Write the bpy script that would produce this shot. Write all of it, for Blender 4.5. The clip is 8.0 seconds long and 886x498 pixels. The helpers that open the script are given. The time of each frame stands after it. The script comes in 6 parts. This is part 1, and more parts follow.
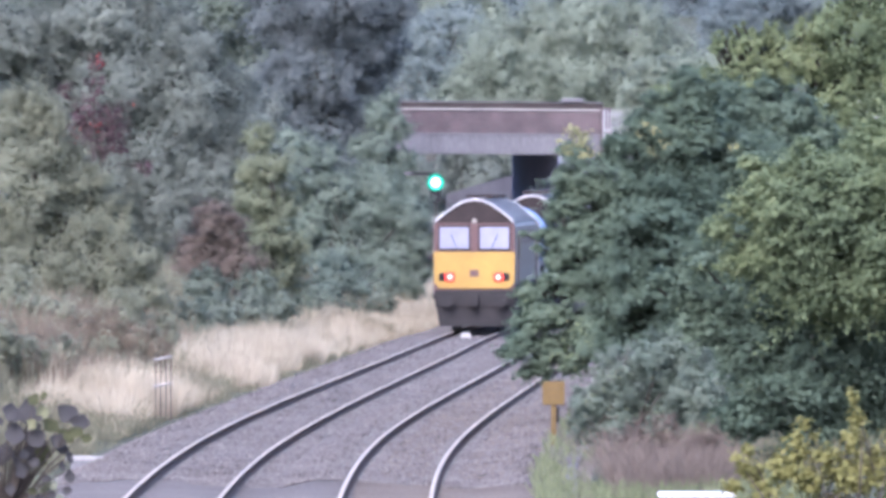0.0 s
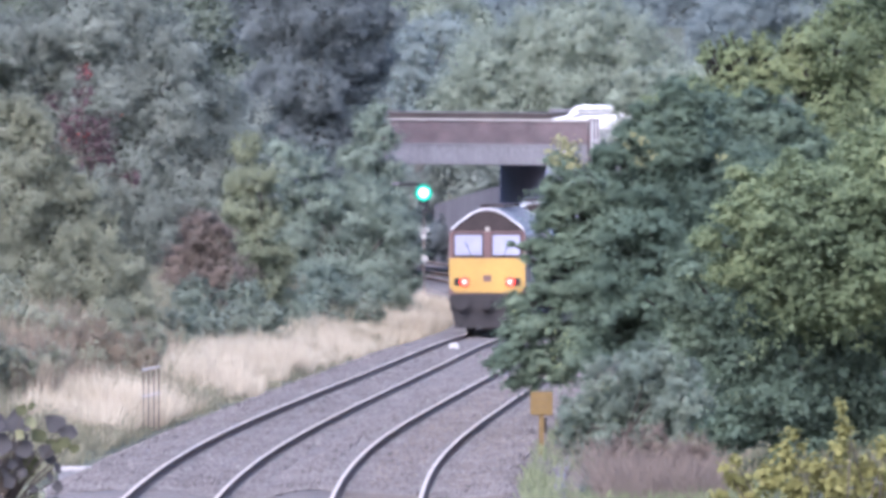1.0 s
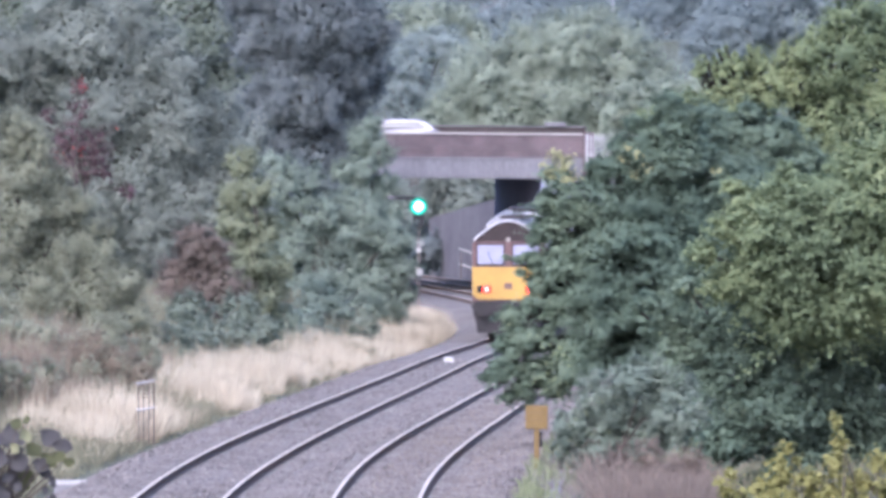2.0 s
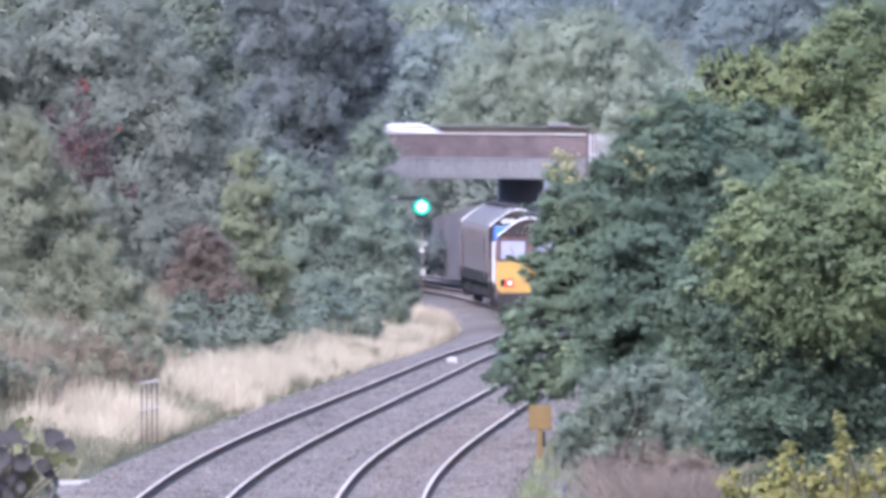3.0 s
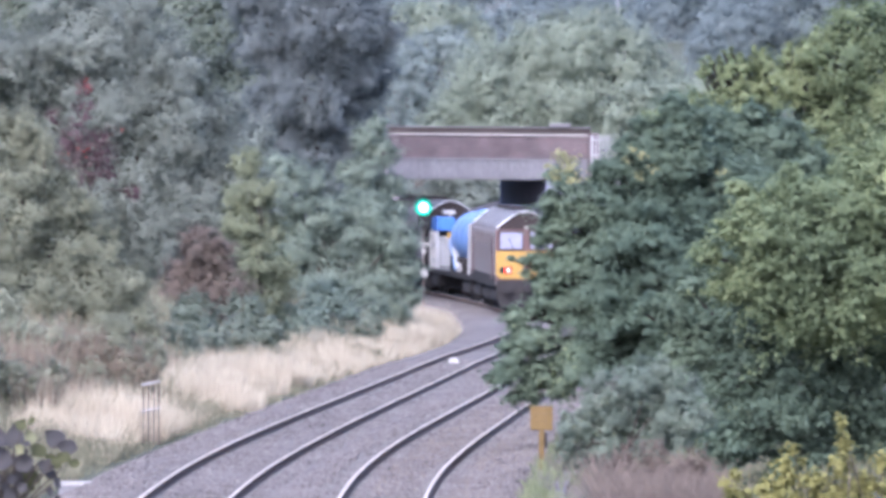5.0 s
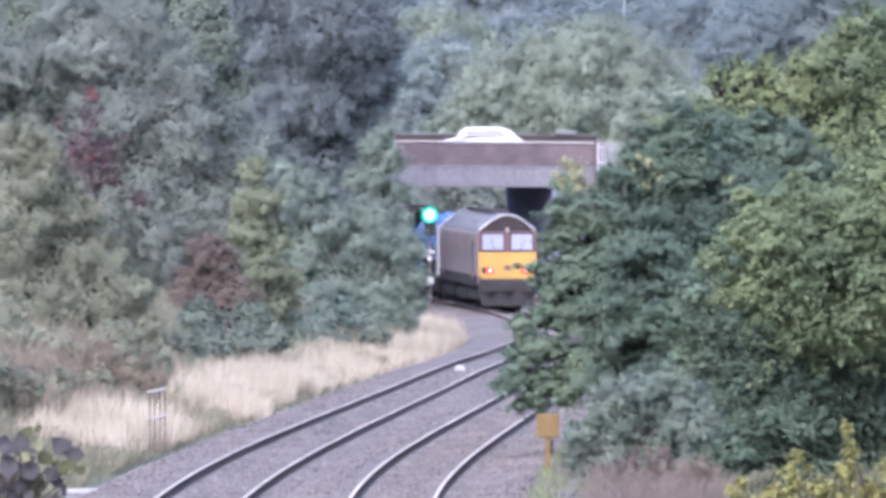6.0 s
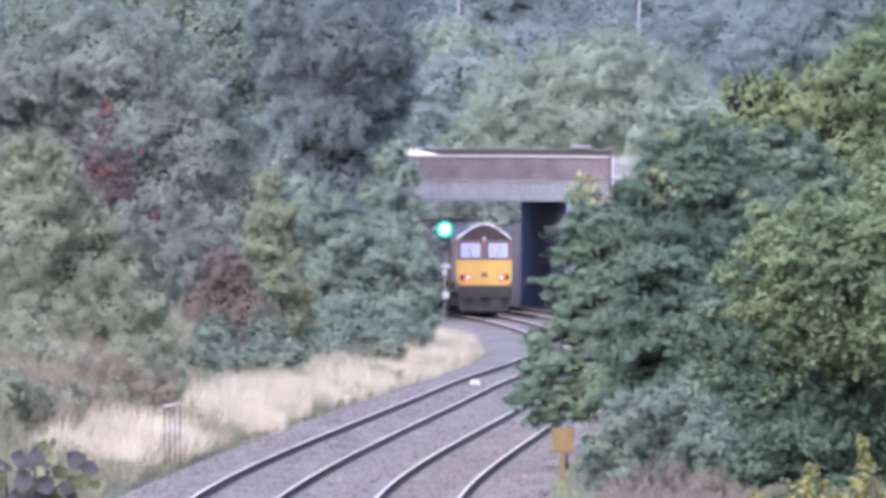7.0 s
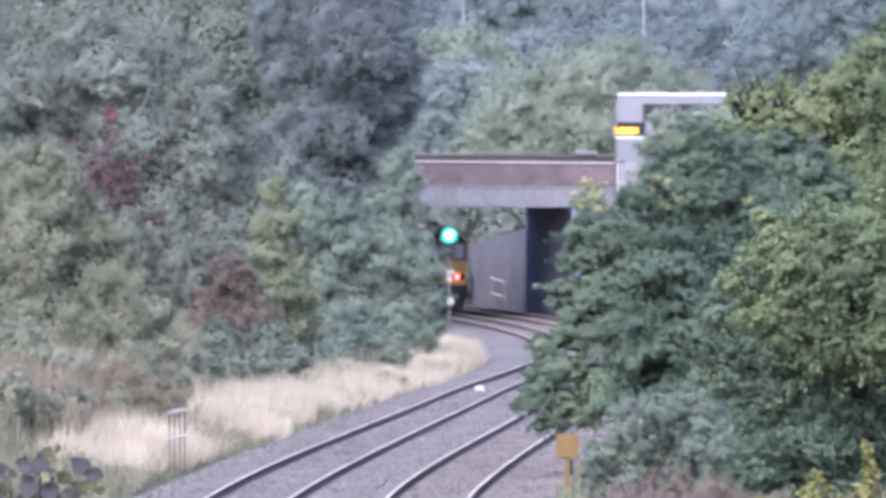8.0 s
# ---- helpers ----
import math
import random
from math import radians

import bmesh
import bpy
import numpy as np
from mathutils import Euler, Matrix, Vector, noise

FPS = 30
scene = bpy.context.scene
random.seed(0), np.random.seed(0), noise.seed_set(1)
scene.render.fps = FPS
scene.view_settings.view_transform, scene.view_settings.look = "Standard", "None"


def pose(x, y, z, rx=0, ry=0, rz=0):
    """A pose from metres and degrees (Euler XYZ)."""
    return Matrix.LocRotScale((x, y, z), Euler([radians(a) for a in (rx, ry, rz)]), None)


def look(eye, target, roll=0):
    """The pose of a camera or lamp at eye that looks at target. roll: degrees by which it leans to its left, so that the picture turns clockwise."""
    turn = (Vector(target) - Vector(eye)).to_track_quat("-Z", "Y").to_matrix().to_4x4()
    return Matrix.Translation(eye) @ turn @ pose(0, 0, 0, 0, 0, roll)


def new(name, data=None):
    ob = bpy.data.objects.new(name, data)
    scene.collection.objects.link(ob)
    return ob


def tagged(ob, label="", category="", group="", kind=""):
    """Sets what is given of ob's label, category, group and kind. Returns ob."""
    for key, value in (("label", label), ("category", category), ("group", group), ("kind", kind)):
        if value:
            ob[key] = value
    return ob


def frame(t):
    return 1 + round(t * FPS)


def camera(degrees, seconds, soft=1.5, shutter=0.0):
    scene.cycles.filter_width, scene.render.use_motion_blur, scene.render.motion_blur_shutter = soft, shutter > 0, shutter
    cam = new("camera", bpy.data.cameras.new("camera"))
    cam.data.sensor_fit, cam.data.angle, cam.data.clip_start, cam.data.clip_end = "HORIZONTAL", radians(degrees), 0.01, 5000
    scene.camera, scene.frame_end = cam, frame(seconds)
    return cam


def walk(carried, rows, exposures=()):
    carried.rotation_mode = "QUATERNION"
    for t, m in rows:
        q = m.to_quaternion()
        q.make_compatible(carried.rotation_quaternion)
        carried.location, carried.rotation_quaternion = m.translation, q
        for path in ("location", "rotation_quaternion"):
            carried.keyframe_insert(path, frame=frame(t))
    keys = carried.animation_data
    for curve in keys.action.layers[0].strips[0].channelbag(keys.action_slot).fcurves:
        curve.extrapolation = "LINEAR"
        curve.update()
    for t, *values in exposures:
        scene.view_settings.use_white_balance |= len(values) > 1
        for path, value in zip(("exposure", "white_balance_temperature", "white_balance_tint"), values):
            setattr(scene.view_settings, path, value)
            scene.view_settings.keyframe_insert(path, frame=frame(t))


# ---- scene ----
# ---- camera: a long lens, held by hand on a footbridge ----
EYE = (0.0, 0.0, 7.7)
cam = camera(5.984, 8.0, soft=3.9, shutter=0.5)


def aim(right, up):
    """The pose that looks a little right and up of the line (0, 1, -0.01547), in thousandths."""
    return look(EYE, (right, 1000.0, 7.7 - 15.467 + up))


walk(cam, [
    (0.0, aim(-2.347, -2.653)),
    (0.5, aim(-1.327, -2.347)),
    (1.0, aim(-0.920, -1.433)),
    (1.2, aim(-0.500, -0.833)),
    (1.5, aim(0.000, 0.000)),
    (2.8, aim(-1.000, 0.253)),
    (3.0, aim(-0.713, 0.207)),
    (3.2, aim(-0.033, 0.100)),
    (3.5, aim(2.040, -0.153)),
    (3.6, aim(2.733, -0.067)),
    (4.0, aim(3.473, 0.513)),
    (4.4, aim(0.667, 0.300)),
    (4.5, aim(0.613, 0.100)),
    (4.8, aim(-0.200, -0.033)),
    (5.0, aim(-0.913, 0.307)),
    (5.2, aim(-1.733, 0.867)),
    (6.3, aim(-1.633, 1.433)),
    (6.5, aim(-1.740, 1.940)),
    (6.7, aim(-2.133, 2.267)),
    (7.0, aim(-3.420, 2.860)),
    (7.5, aim(-3.467, 2.553)),
    (7.7, aim(-3.567, 2.667)),
    (8.0, aim(-3.980, 3.573)),
], exposures=((0.0, 2.2, 5400, 23), (1.5, 2.24, 5400, 23), (3.0, 2.28, 5400, 23), (8.0, 2.33, 5400, 23)))

# ---- world and light: a hazy overcast evening ----
world = bpy.data.worlds.new("sky")
scene.world = world
world.use_nodes = True
wn = world.node_tree.nodes
sky = wn.new("ShaderNodeTexSky")
sky.sky_type, sky.sun_disc = "NISHITA", False
sky.sun_elevation, sky.sun_rotation = radians(44), radians(201)
sky.air_density, sky.dust_density, sky.ozone_density = 1.0, 4.0, 1.0
wn["Background"].inputs["Strength"].default_value = 0.13
world.node_tree.links.new(sky.outputs[0], wn["Background"].inputs["Color"])
sun = new("sun", bpy.data.lights.new("sun", "SUN"))
sun.data.energy, sun.data.angle, sun.data.color = 0.9, radians(40), (1.0, 0.95, 0.88)
sun.matrix_world = look((0, 0, 0), (0.255, 0.665, -0.70))


# ---- materials ----
def material(name):
    m = bpy.data.materials.new(name)
    m.use_nodes = True
    t = m.node_tree
    return m, t, t.nodes["Principled BSDF"]


def grained(name, dark, light, scale=4.0, fine=40.0, rough=0.8, metal=0.0, bump=0.3, spread=(0.3, 0.7), per_piece=0.0, stretch=(1, 1, 1), depth=0.02):
    """A surface whose colour wanders between two tones at two scales, with relief."""
    m, t, b = material(name)
    co = t.nodes.new("ShaderNodeTexCoord")
    mp = t.nodes.new("ShaderNodeMapping")
    mp.inputs["Scale"].default_value = stretch
    t.links.new(co.outputs["Object"], mp.inputs["Vector"])
    n1, n2 = t.nodes.new("ShaderNodeTexNoise"), t.nodes.new("ShaderNodeTexNoise")
    for nd, s in ((n1, scale), (n2, fine)):
        nd.inputs["Scale"].default_value, nd.inputs["Detail"].default_value = s, 5
        t.links.new(mp.outputs[0], nd.inputs["Vector"])
    mix = t.nodes.new("ShaderNodeMath")
    mix.operation = "MULTIPLY_ADD"
    mix.inputs[1].default_value = 0.5
    half = t.nodes.new("ShaderNodeMath")
    half.operation = "MULTIPLY"
    half.inputs[1].default_value = 0.5
    t.links.new(n1.outputs["Fac"], half.inputs[0])
    t.links.new(n2.outputs["Fac"], mix.inputs[0])
    t.links.new(half.outputs[0], mix.inputs[2])
    ramp = t.nodes.new("ShaderNodeValToRGB")
    ramp.color_ramp.elements[0].position, ramp.color_ramp.elements[1].position = spread
    ramp.color_ramp.elements[0].color, ramp.color_ramp.elements[1].color = (*dark, 1), (*light, 1)
    t.links.new(mix.outputs[0], ramp.inputs[0])
    colour = ramp.outputs[0]
    if per_piece:
        info, hsv = t.nodes.new("ShaderNodeObjectInfo"), t.nodes.new("ShaderNodeHueSaturation")
        rng = t.nodes.new("ShaderNodeMapRange")
        rng.inputs["To Min"].default_value, rng.inputs["To Max"].default_value = 1 - per_piece, 1 + per_piece
        t.links.new(info.outputs["Random"], rng.inputs["Value"])
        t.links.new(rng.outputs[0], hsv.inputs["Value"])
        t.links.new(colour, hsv.inputs["Color"])
        colour = hsv.outputs[0]
    t.links.new(colour, b.inputs["Base Color"])
    b.inputs["Roughness"].default_value, b.inputs["Metallic"].default_value = rough, metal
    b.inputs["Specular IOR Level"].default_value = 0.15 if rough >= 0.6 else 0.4
    if bump:
        bp = t.nodes.new("ShaderNodeBump")
        bp.inputs["Strength"].default_value, bp.inputs["Distance"].default_value = bump, depth
        t.links.new(mix.outputs[0], bp.inputs["Height"])
        t.links.new(bp.outputs[0], b.inputs["Normal"])
    return m


def leafy(name, dark, mid, light, odd=None, through_light=0.47, rough=0.8, vary=0.24):
    """Leaves: each one takes its own tone, and lets some light through."""
    m, t, b = material(name)
    g = t.nodes.new("ShaderNodeNewGeometry")
    co, patch = t.nodes.new("ShaderNodeTexCoord"), t.nodes.new("ShaderNodeTexNoise")
    patch.inputs["Scale"].default_value, patch.inputs["Detail"].default_value = 0.5, 3
    t.links.new(co.outputs["Object"], patch.inputs["Vector"])
    add = t.nodes.new("ShaderNodeMath")
    add.operation = "MULTIPLY_ADD"
    add.inputs[1].default_value = vary
    off = t.nodes.new("ShaderNodeMapRange")
    off.inputs["From Min"].default_value, off.inputs["From Max"].default_value = 0.3, 0.7
    off.inputs["To Min"].default_value, off.inputs["To Max"].default_value = 0.0, 0.33 + 0.9 * vary
    t.links.new(patch.outputs["Fac"], off.inputs["Value"])
    t.links.new(g.outputs["Random Per Island"], add.inputs[0])
    t.links.new(off.outputs[0], add.inputs[2])
    ramp = t.nodes.new("ShaderNodeValToRGB")
    e = ramp.color_ramp.elements
    e[0].color, e[1].color = (*dark, 1), (*light, 1)
    e.new(0.5).color = (*mid, 1)
    if odd:
        e[-1].position = 0.93
        e.new(0.97).color = (*odd, 1)
    t.links.new(add.outputs[0], ramp.inputs[0])
    t.links.new(ramp.outputs[0], b.inputs["Base Color"])
    b.inputs["Roughness"].default_value = rough
    b.inputs["Specular IOR Level"].default_value = 0.25
    tl, mx = t.nodes.new("ShaderNodeBsdfTranslucent"), t.nodes.new("ShaderNodeMixShader")
    mx.inputs[0].default_value = through_light
    t.links.new(ramp.outputs[0], tl.inputs["Color"])
    t.links.new(b.outputs[0], mx.inputs[1])
    t.links.new(tl.outputs[0], mx.inputs[2])
    t.links.new(mx.outputs[0], t.nodes["Material Output"].inputs["Surface"])
    return m


def glowing(name, colour, strength):
    m, t, b = material(name)
    b.inputs["Base Color"].default_value = (*[c * 0.4 for c in colour], 1)
    b.inputs["Emission Color"].default_value = (*colour, 1)
    b.inputs["Emission Strength"].default_value = strength
    b.inputs["Roughness"].default_value = 0.2
    return m


def bricked(name):
    m, t, b = material(name)
    co, br, nz = t.nodes.new("ShaderNodeTexCoord"), t.nodes.new("ShaderNodeTexBrick"), t.nodes.new("ShaderNodeTexNoise")
    mp = t.nodes.new("ShaderNodeMapping")
    mp.inputs["Rotation"].default_value = (radians(90), 0, 0)
    t.links.new(co.outputs["Object"], mp.inputs["Vector"])
    t.links.new(mp.outputs[0], br.inputs["Vector"])
    br.inputs["Color1"].default_value, br.inputs["Color2"].default_value = (0.094, 0.060, 0.064, 1), (0.068, 0.049, 0.054, 1)
    br.inputs["Mortar"].default_value = (0.12, 0.108, 0.106, 1)
    br.inputs["Scale"].default_value, br.inputs["Mortar Size"].default_value = 1.0, 0.010
    br.inputs["Brick Width"].default_value, br.inputs["Row Height"].default_value = 0.225, 0.075
    nz.inputs["Scale"].default_value, nz.inputs["Detail"].default_value = 0.9, 6
    t.links.new(co.outputs["Object"], nz.inputs["Vector"])
    mx = t.nodes.new("ShaderNodeMix")
    mx.data_type, mx.blend_type = "RGBA", "MULTIPLY"
    ramp = t.nodes.new("ShaderNodeValToRGB")
    ramp.color_ramp.elements[0].position, ramp.color_ramp.elements[1].position = 0.35, 0.65
    ramp.color_ramp.elements[0].color, ramp.color_ramp.elements[1].color = (0.6, 0.6, 0.62, 1), (1, 1, 1, 1)
    t.links.new(nz.outputs["Fac"], ramp.inputs[0])
    mx.inputs["Factor"].default_value = 1.0
    t.links.new(br.outputs["Color"], mx.inputs["A"])
    t.links.new(ramp.outputs[0], mx.inputs["B"])
    t.links.new(mx.outputs["Result"], b.inputs["Base Color"])
    b.inputs["Roughness"].default_value = 0.9
    return m


BALLAST = grained("ballast", (0.058, 0.050, 0.046), (0.146, 0.130, 0.120), 0.35, 14.0, 0.95, bump=1.0, spread=(0.32, 0.7), depth=0.06)
BROWN_BALLAST = grained("rusty_ballast", (0.070, 0.056, 0.045), (0.160, 0.132, 0.108), 0.35, 14.0, 0.95, bump=1.0, spread=(0.32, 0.7), depth=0.06)
SOIL = grained("bank_soil", (0.03, 0.035, 0.025), (0.075, 0.08, 0.05), 0.3, 5.0, 0.95, bump=0.8, depth=0.1)
STONE = grained("stone_chips", (0.050, 0.045, 0.044), (0.185, 0.168, 0.161), 1.2, 9.0, 0.95, bump=0.0, spread=(0.36, 0.64))
RAIL_SIDE = grained("rusty_rail", (0.045, 0.028, 0.022), (0.09, 0.058, 0.046), 3.0, 60.0, 0.8, 0.2)
RAIL_TOP = grained("worn_rail_head", (0.25, 0.216, 0.185), (0.365, 0.318, 0.275), 1.0, 30.0, 0.75, 0.1, bump=0.05)
SLEEPER = grained("sleeper_concrete", (0.084, 0.080, 0.076), (0.143, 0.134, 0.130), 2.0, 30.0, 0.9, per_piece=0.15)
CONCRETE = grained("stained_concrete", (0.09, 0.088, 0.094), (0.172, 0.168, 0.178), 0.5, 9.0, 0.9, stretch=(1, 1, 0.4))
DARK_CONCRETE = grained("dark_bluish_concrete", (0.075, 0.075, 0.10), (0.125, 0.122, 0.158), 0.5, 9.0, 0.95)
# Abutment colour lifted and blued to carry haze over the shaded wall.
HAZE_BLUE = grained("haze_blue_abutment", (0.135, 0.138, 0.20), (0.215, 0.22, 0.30), 0.5, 9.0, 0.9)
# Wall stone toned to the dark violet haze beyond the bridge.
HAZE_STONE = grained("violet_haze_stone", (0.062, 0.058, 0.066), (0.135, 0.126, 0.132), 0.45, 6.0, 0.95, bump=0.6, stretch=(1, 1, 0.6))
PALE_CONCRETE = grained("pale_concrete", (0.210, 0.203, 0.196), (0.322, 0.308, 0.294), 1.0, 20.0, 0.85)
BRICK = bricked("parapet_brick")
ASPHALT = grained("asphalt", (0.025, 0.025, 0.026), (0.049, 0.049, 0.050), 0.5, 40.0, 0.9)
BARK = grained("bark", (0.028, 0.024, 0.020), (0.096, 0.080, 0.068), 3.0, 25.0, 0.95, bump=0.8, stretch=(1, 1, 0.25))
GALV = grained("galvanised_steel", (0.20, 0.205, 0.22), (0.32, 0.325, 0.34), 3.0, 40.0, 0.5, 0.5)
WHITE = grained("white_paint", (0.462, 0.462, 0.462), (0.574, 0.574, 0.567), 2.0, 40.0, 0.5, bump=0.05)
RUSTY_POST = grained("weathered_post", (0.075, 0.06, 0.052), (0.15, 0.125, 0.11), 4.0, 40.0, 0.85)
SIGN_YELLOW = grained("faded_yellow_paint", (0.085, 0.056, 0.020), (0.145, 0.098, 0.038), 5.0, 40.0, 0.6)
BLACK = grained("black_paint", (0.008, 0.008, 0.009), (0.021, 0.021, 0.022), 3.0, 40.0, 0.6)
GRIME = grained("running_gear_grime", (0.013, 0.012, 0.013), (0.038, 0.035, 0.035), 2.0, 30.0, 0.8)
MAROON = grained("maroon_paint", (0.062, 0.034, 0.034), (0.10, 0.054, 0.052), 0.8, 20.0, 0.42, bump=0.05)
BODYSIDE = grained("dirty_maroon_side", (0.098, 0.082, 0.082), (0.165, 0.143, 0.143), 0.5, 12.0, 0.5, bump=0.05, stretch=(1, 1, 0.3))
FADED_SIDE = grained("faded_maroon_band", (0.090, 0.070, 0.070), (0.140, 0.115, 0.114), 0.6, 14.0, 0.5, bump=0.05, stretch=(1, 1, 0.3))
ROOF_GREY = grained("sooty_roof_panel", (0.120, 0.116, 0.120), (0.235, 0.230, 0.240), 0.6, 14.0, 0.5)
# Near-white for roof ribs and rim: the sky's sheen as base colour.
ROOF_SHEEN = grained("pale_roof_sheen", (0.496, 0.488, 0.496), (0.640, 0.632, 0.640), 1.0, 20.0, 0.5)
# Far parapet brick, darkened in colour to stand for its shadow.
SHADED_BRICK = grained("shaded_brick", (0.022, 0.018, 0.017), (0.050, 0.040, 0.037), 0.8, 12.0, 0.85)
GABLE = grained("sooty_gable", (0.016, 0.012, 0.012), (0.036, 0.027, 0.026), 1.5, 20.0, 0.6)
YELLOW = grained("warning_yellow", (0.20, 0.118, 0.026), (0.33, 0.205, 0.042), 1.0, 20.0, 0.45, bump=0.05)
# Cab glass given a pale lavender base colour in place of reflected sky.
SKY_GLASS = grained("cab_glass_sky_tint", (0.16, 0.165, 0.225), (0.235, 0.24, 0.31), 0.6, 3.0, 0.32, bump=0.0)
TANK_BLUE = grained("tank_blue", (0.070, 0.140, 0.315), (0.140, 0.224, 0.406), 0.7, 14.0, 0.4, bump=0.05)
LOCKER_BLUE = grained("locker_blue", (0.030, 0.100, 0.330), (0.060, 0.160, 0.430), 0.9, 14.0, 0.4, bump=0.05)
SIGN_INK = grained("sign_lettering", (0.09, 0.06, 0.025), (0.13, 0.09, 0.04), 4.0, 40.0, 0.7)
MODULE_WHITE = grained("module_white", (0.210, 0.210, 0.217), (0.350, 0.350, 0.350), 1.0, 20.0, 0.5, bump=0.05)
# Tail lamps: oversize red disc draws the halo, pale core the hot centre.
TAIL_RED = glowing("tail_lamp_red", (1.0, 0.028, 0.012), 1.2)
TAIL_CORE = glowing("tail_lamp_core", (1.0, 0.22, 0.17), 2.0)
LAMP_WARM = grained("marker_lens", (0.20, 0.19, 0.17), (0.30, 0.28, 0.25), 5.0, 40.0, 0.2)
SIGNAL_GREEN = glowing("signal_green", (0.32, 1.0, 0.78), 1.2)
SIGNAL_HALO = glowing("signal_green_halo", (0.02, 0.8, 0.45), 0.10)
AMBER = glowing("amber_display", (1.0, 0.40, 0.02), 0.8)
GLASS = grained("dark_vehicle_glass", (0.014, 0.015, 0.017), (0.028, 0.032, 0.035), 1.0, 4.0, 0.08, bump=0.0)
TYRE = grained("tyre_rubber", (0.010, 0.010, 0.010), (0.021, 0.021, 0.021), 3.0, 40.0, 0.9)


# ---- mesh helpers ----
def link(name, bm, mat, parent=None, label="", smooth=False):
    me = bpy.data.meshes.new(name)
    bm.normal_update()
    bm.to_mesh(me)
    bm.free()
    me.materials.append(mat)
    if smooth:
        me.polygons.foreach_set("use_smooth", [True] * len(me.polygons))
    ob = new(name, me)
    if parent is not None:
        ob.parent = parent
    if label:
        ob["label"] = label
    return ob


def part(name, bm, mat, parent, label="", smooth=False):
    return link(name, bm, mat, parent, label, smooth)


def empty(name, m=None):
    ob = new(name)
    ob.empty_display_size = 0.2
    if m is not None:
        ob.matrix_basis = m
    return ob


def box(x0, x1, y0, y1, z0, z1, bevel=0.0, bm=None):
    bm = bm or bmesh.new()
    made = bmesh.ops.create_cube(bm, size=1.0)["verts"]
    for v in made:
        v.co = Vector(((x0 + x1) / 2 + v.co.x * (x1 - x0), (y0 + y1) / 2 + v.co.y * (y1 - y0), (z0 + z1) / 2 + v.co.z * (z1 - z0)))
    if bevel:
        edges = list({e for v in made for e in v.link_edges})
        bmesh.ops.bevel(bm, geom=edges, offset=bevel, segments=2, affect="EDGES", clamp_overlap=True)
    return bm


def rod(a, b, r0, r1=None, sides=10, bm=None):
    bm = bm or bmesh.new()
    a, b = Vector(a), Vector(b)
    r1 = r0 if r1 is None else r1
    turn = (b - a).to_track_quat("Z", "Y").to_matrix().to_4x4()
    bmesh.ops.create_cone(bm, cap_ends=True, segments=sides, radius1=r0, radius2=r1, depth=(b - a).length,
                          matrix=Matrix.Translation((a + b) / 2) @ turn)
    return bm


def extrude_profile(pts, y0, y1, bm=None):
    """A closed outline in x and z, drawn out along y."""
    bm = bm or bmesh.new()
    a = [bm.verts.new((x, y0, z)) for x, z in pts]
    b = [bm.verts.new((x, y1, z)) for x, z in pts]
    n = len(pts)
    for i in range(n):
        bm.faces.new((a[i], a[(i + 1) % n], b[(i + 1) % n], b[i]))
    bm.faces.new(list(reversed(a)))
    bm.faces.new(b)
    bmesh.ops.recalc_face_normals(bm, faces=bm.faces)
    return bm


def from_arrays(name, verts, faces, mat, parent=None, smooth=False):
    me = bpy.data.meshes.new(name)
    verts, faces = np.asarray(verts, np.float32), np.asarray(faces, np.int32)
    k = faces.shape[1]
    me.vertices.add(len(verts))
    me.vertices.foreach_set("co", verts.ravel())
    me.loops.add(faces.size)
    me.loops.foreach_set("vertex_index", faces.ravel())
    me.polygons.add(len(faces))
    me.polygons.foreach_set("loop_start", np.arange(0, faces.size, k, dtype=np.int32))
    me.update(calc_edges=True)
    if smooth:
        me.polygons.foreach_set("use_smooth", [True] * len(me.polygons))
    me.materials.append(mat)
    ob = new(name, me)
    if parent is not None:
        ob.parent = parent
    return ob


# ---- the line of the railway: the near track bends right, the far part bends left ----
KY = np.array([60.0, 130, 165, 200, 240, 280, 310, 340, 370, 400, 430, 480, 560])
KX = np.array([-3.6, -4.622, -4.202, -2.562, -0.782, 0.681, 2.334, 3.412, 2.75, 0.059, -4.199, -11.8, -26.3])
KZ = np.array([1.7, 1.332, 1.043, 0.869, 0.502, -0.02, -0.276, -0.421, -0.462, -0.40, -0.36, -0.33, -0.30])
KC = np.array([0.05, 0.074, 0.109, 0.065, 0.041, 0.041, 0.016, 0.0, -0.019, -0.044, -0.06, -0.06, -0.06])


def spline(kv):
    n, h = len(KY), np.diff(KY)
    a, b = np.zeros((n, n)), np.zeros(n)
    a[0, 0] = a[-1, -1] = 1
    for i in range(1, n - 1):
        a[i, i - 1:i + 2] = h[i - 1], 2 * (h[i - 1] + h[i]), h[i]
        b[i] = 3 * ((kv[i + 1] - kv[i]) / h[i] - (kv[i] - kv[i - 1]) / h[i - 1])
    c = np.linalg.solve(a, b)

    def value(y):
        y = np.clip(np.asarray(y, float), KY[0], KY[-1])
        i = np.clip(np.searchsorted(KY, y) - 1, 0, n - 2)
        d = y - KY[i]
        return kv[i] + ((kv[i + 1] - kv[i]) / h[i] - h[i] * (2 * c[i] + c[i + 1]) / 3) * d + c[i] * d * d + (c[i + 1] - c[i]) / (3 * h[i]) * d ** 3
    return value


line_x, line_z, line_c = spline(KX), spline(KZ), spline(KC)


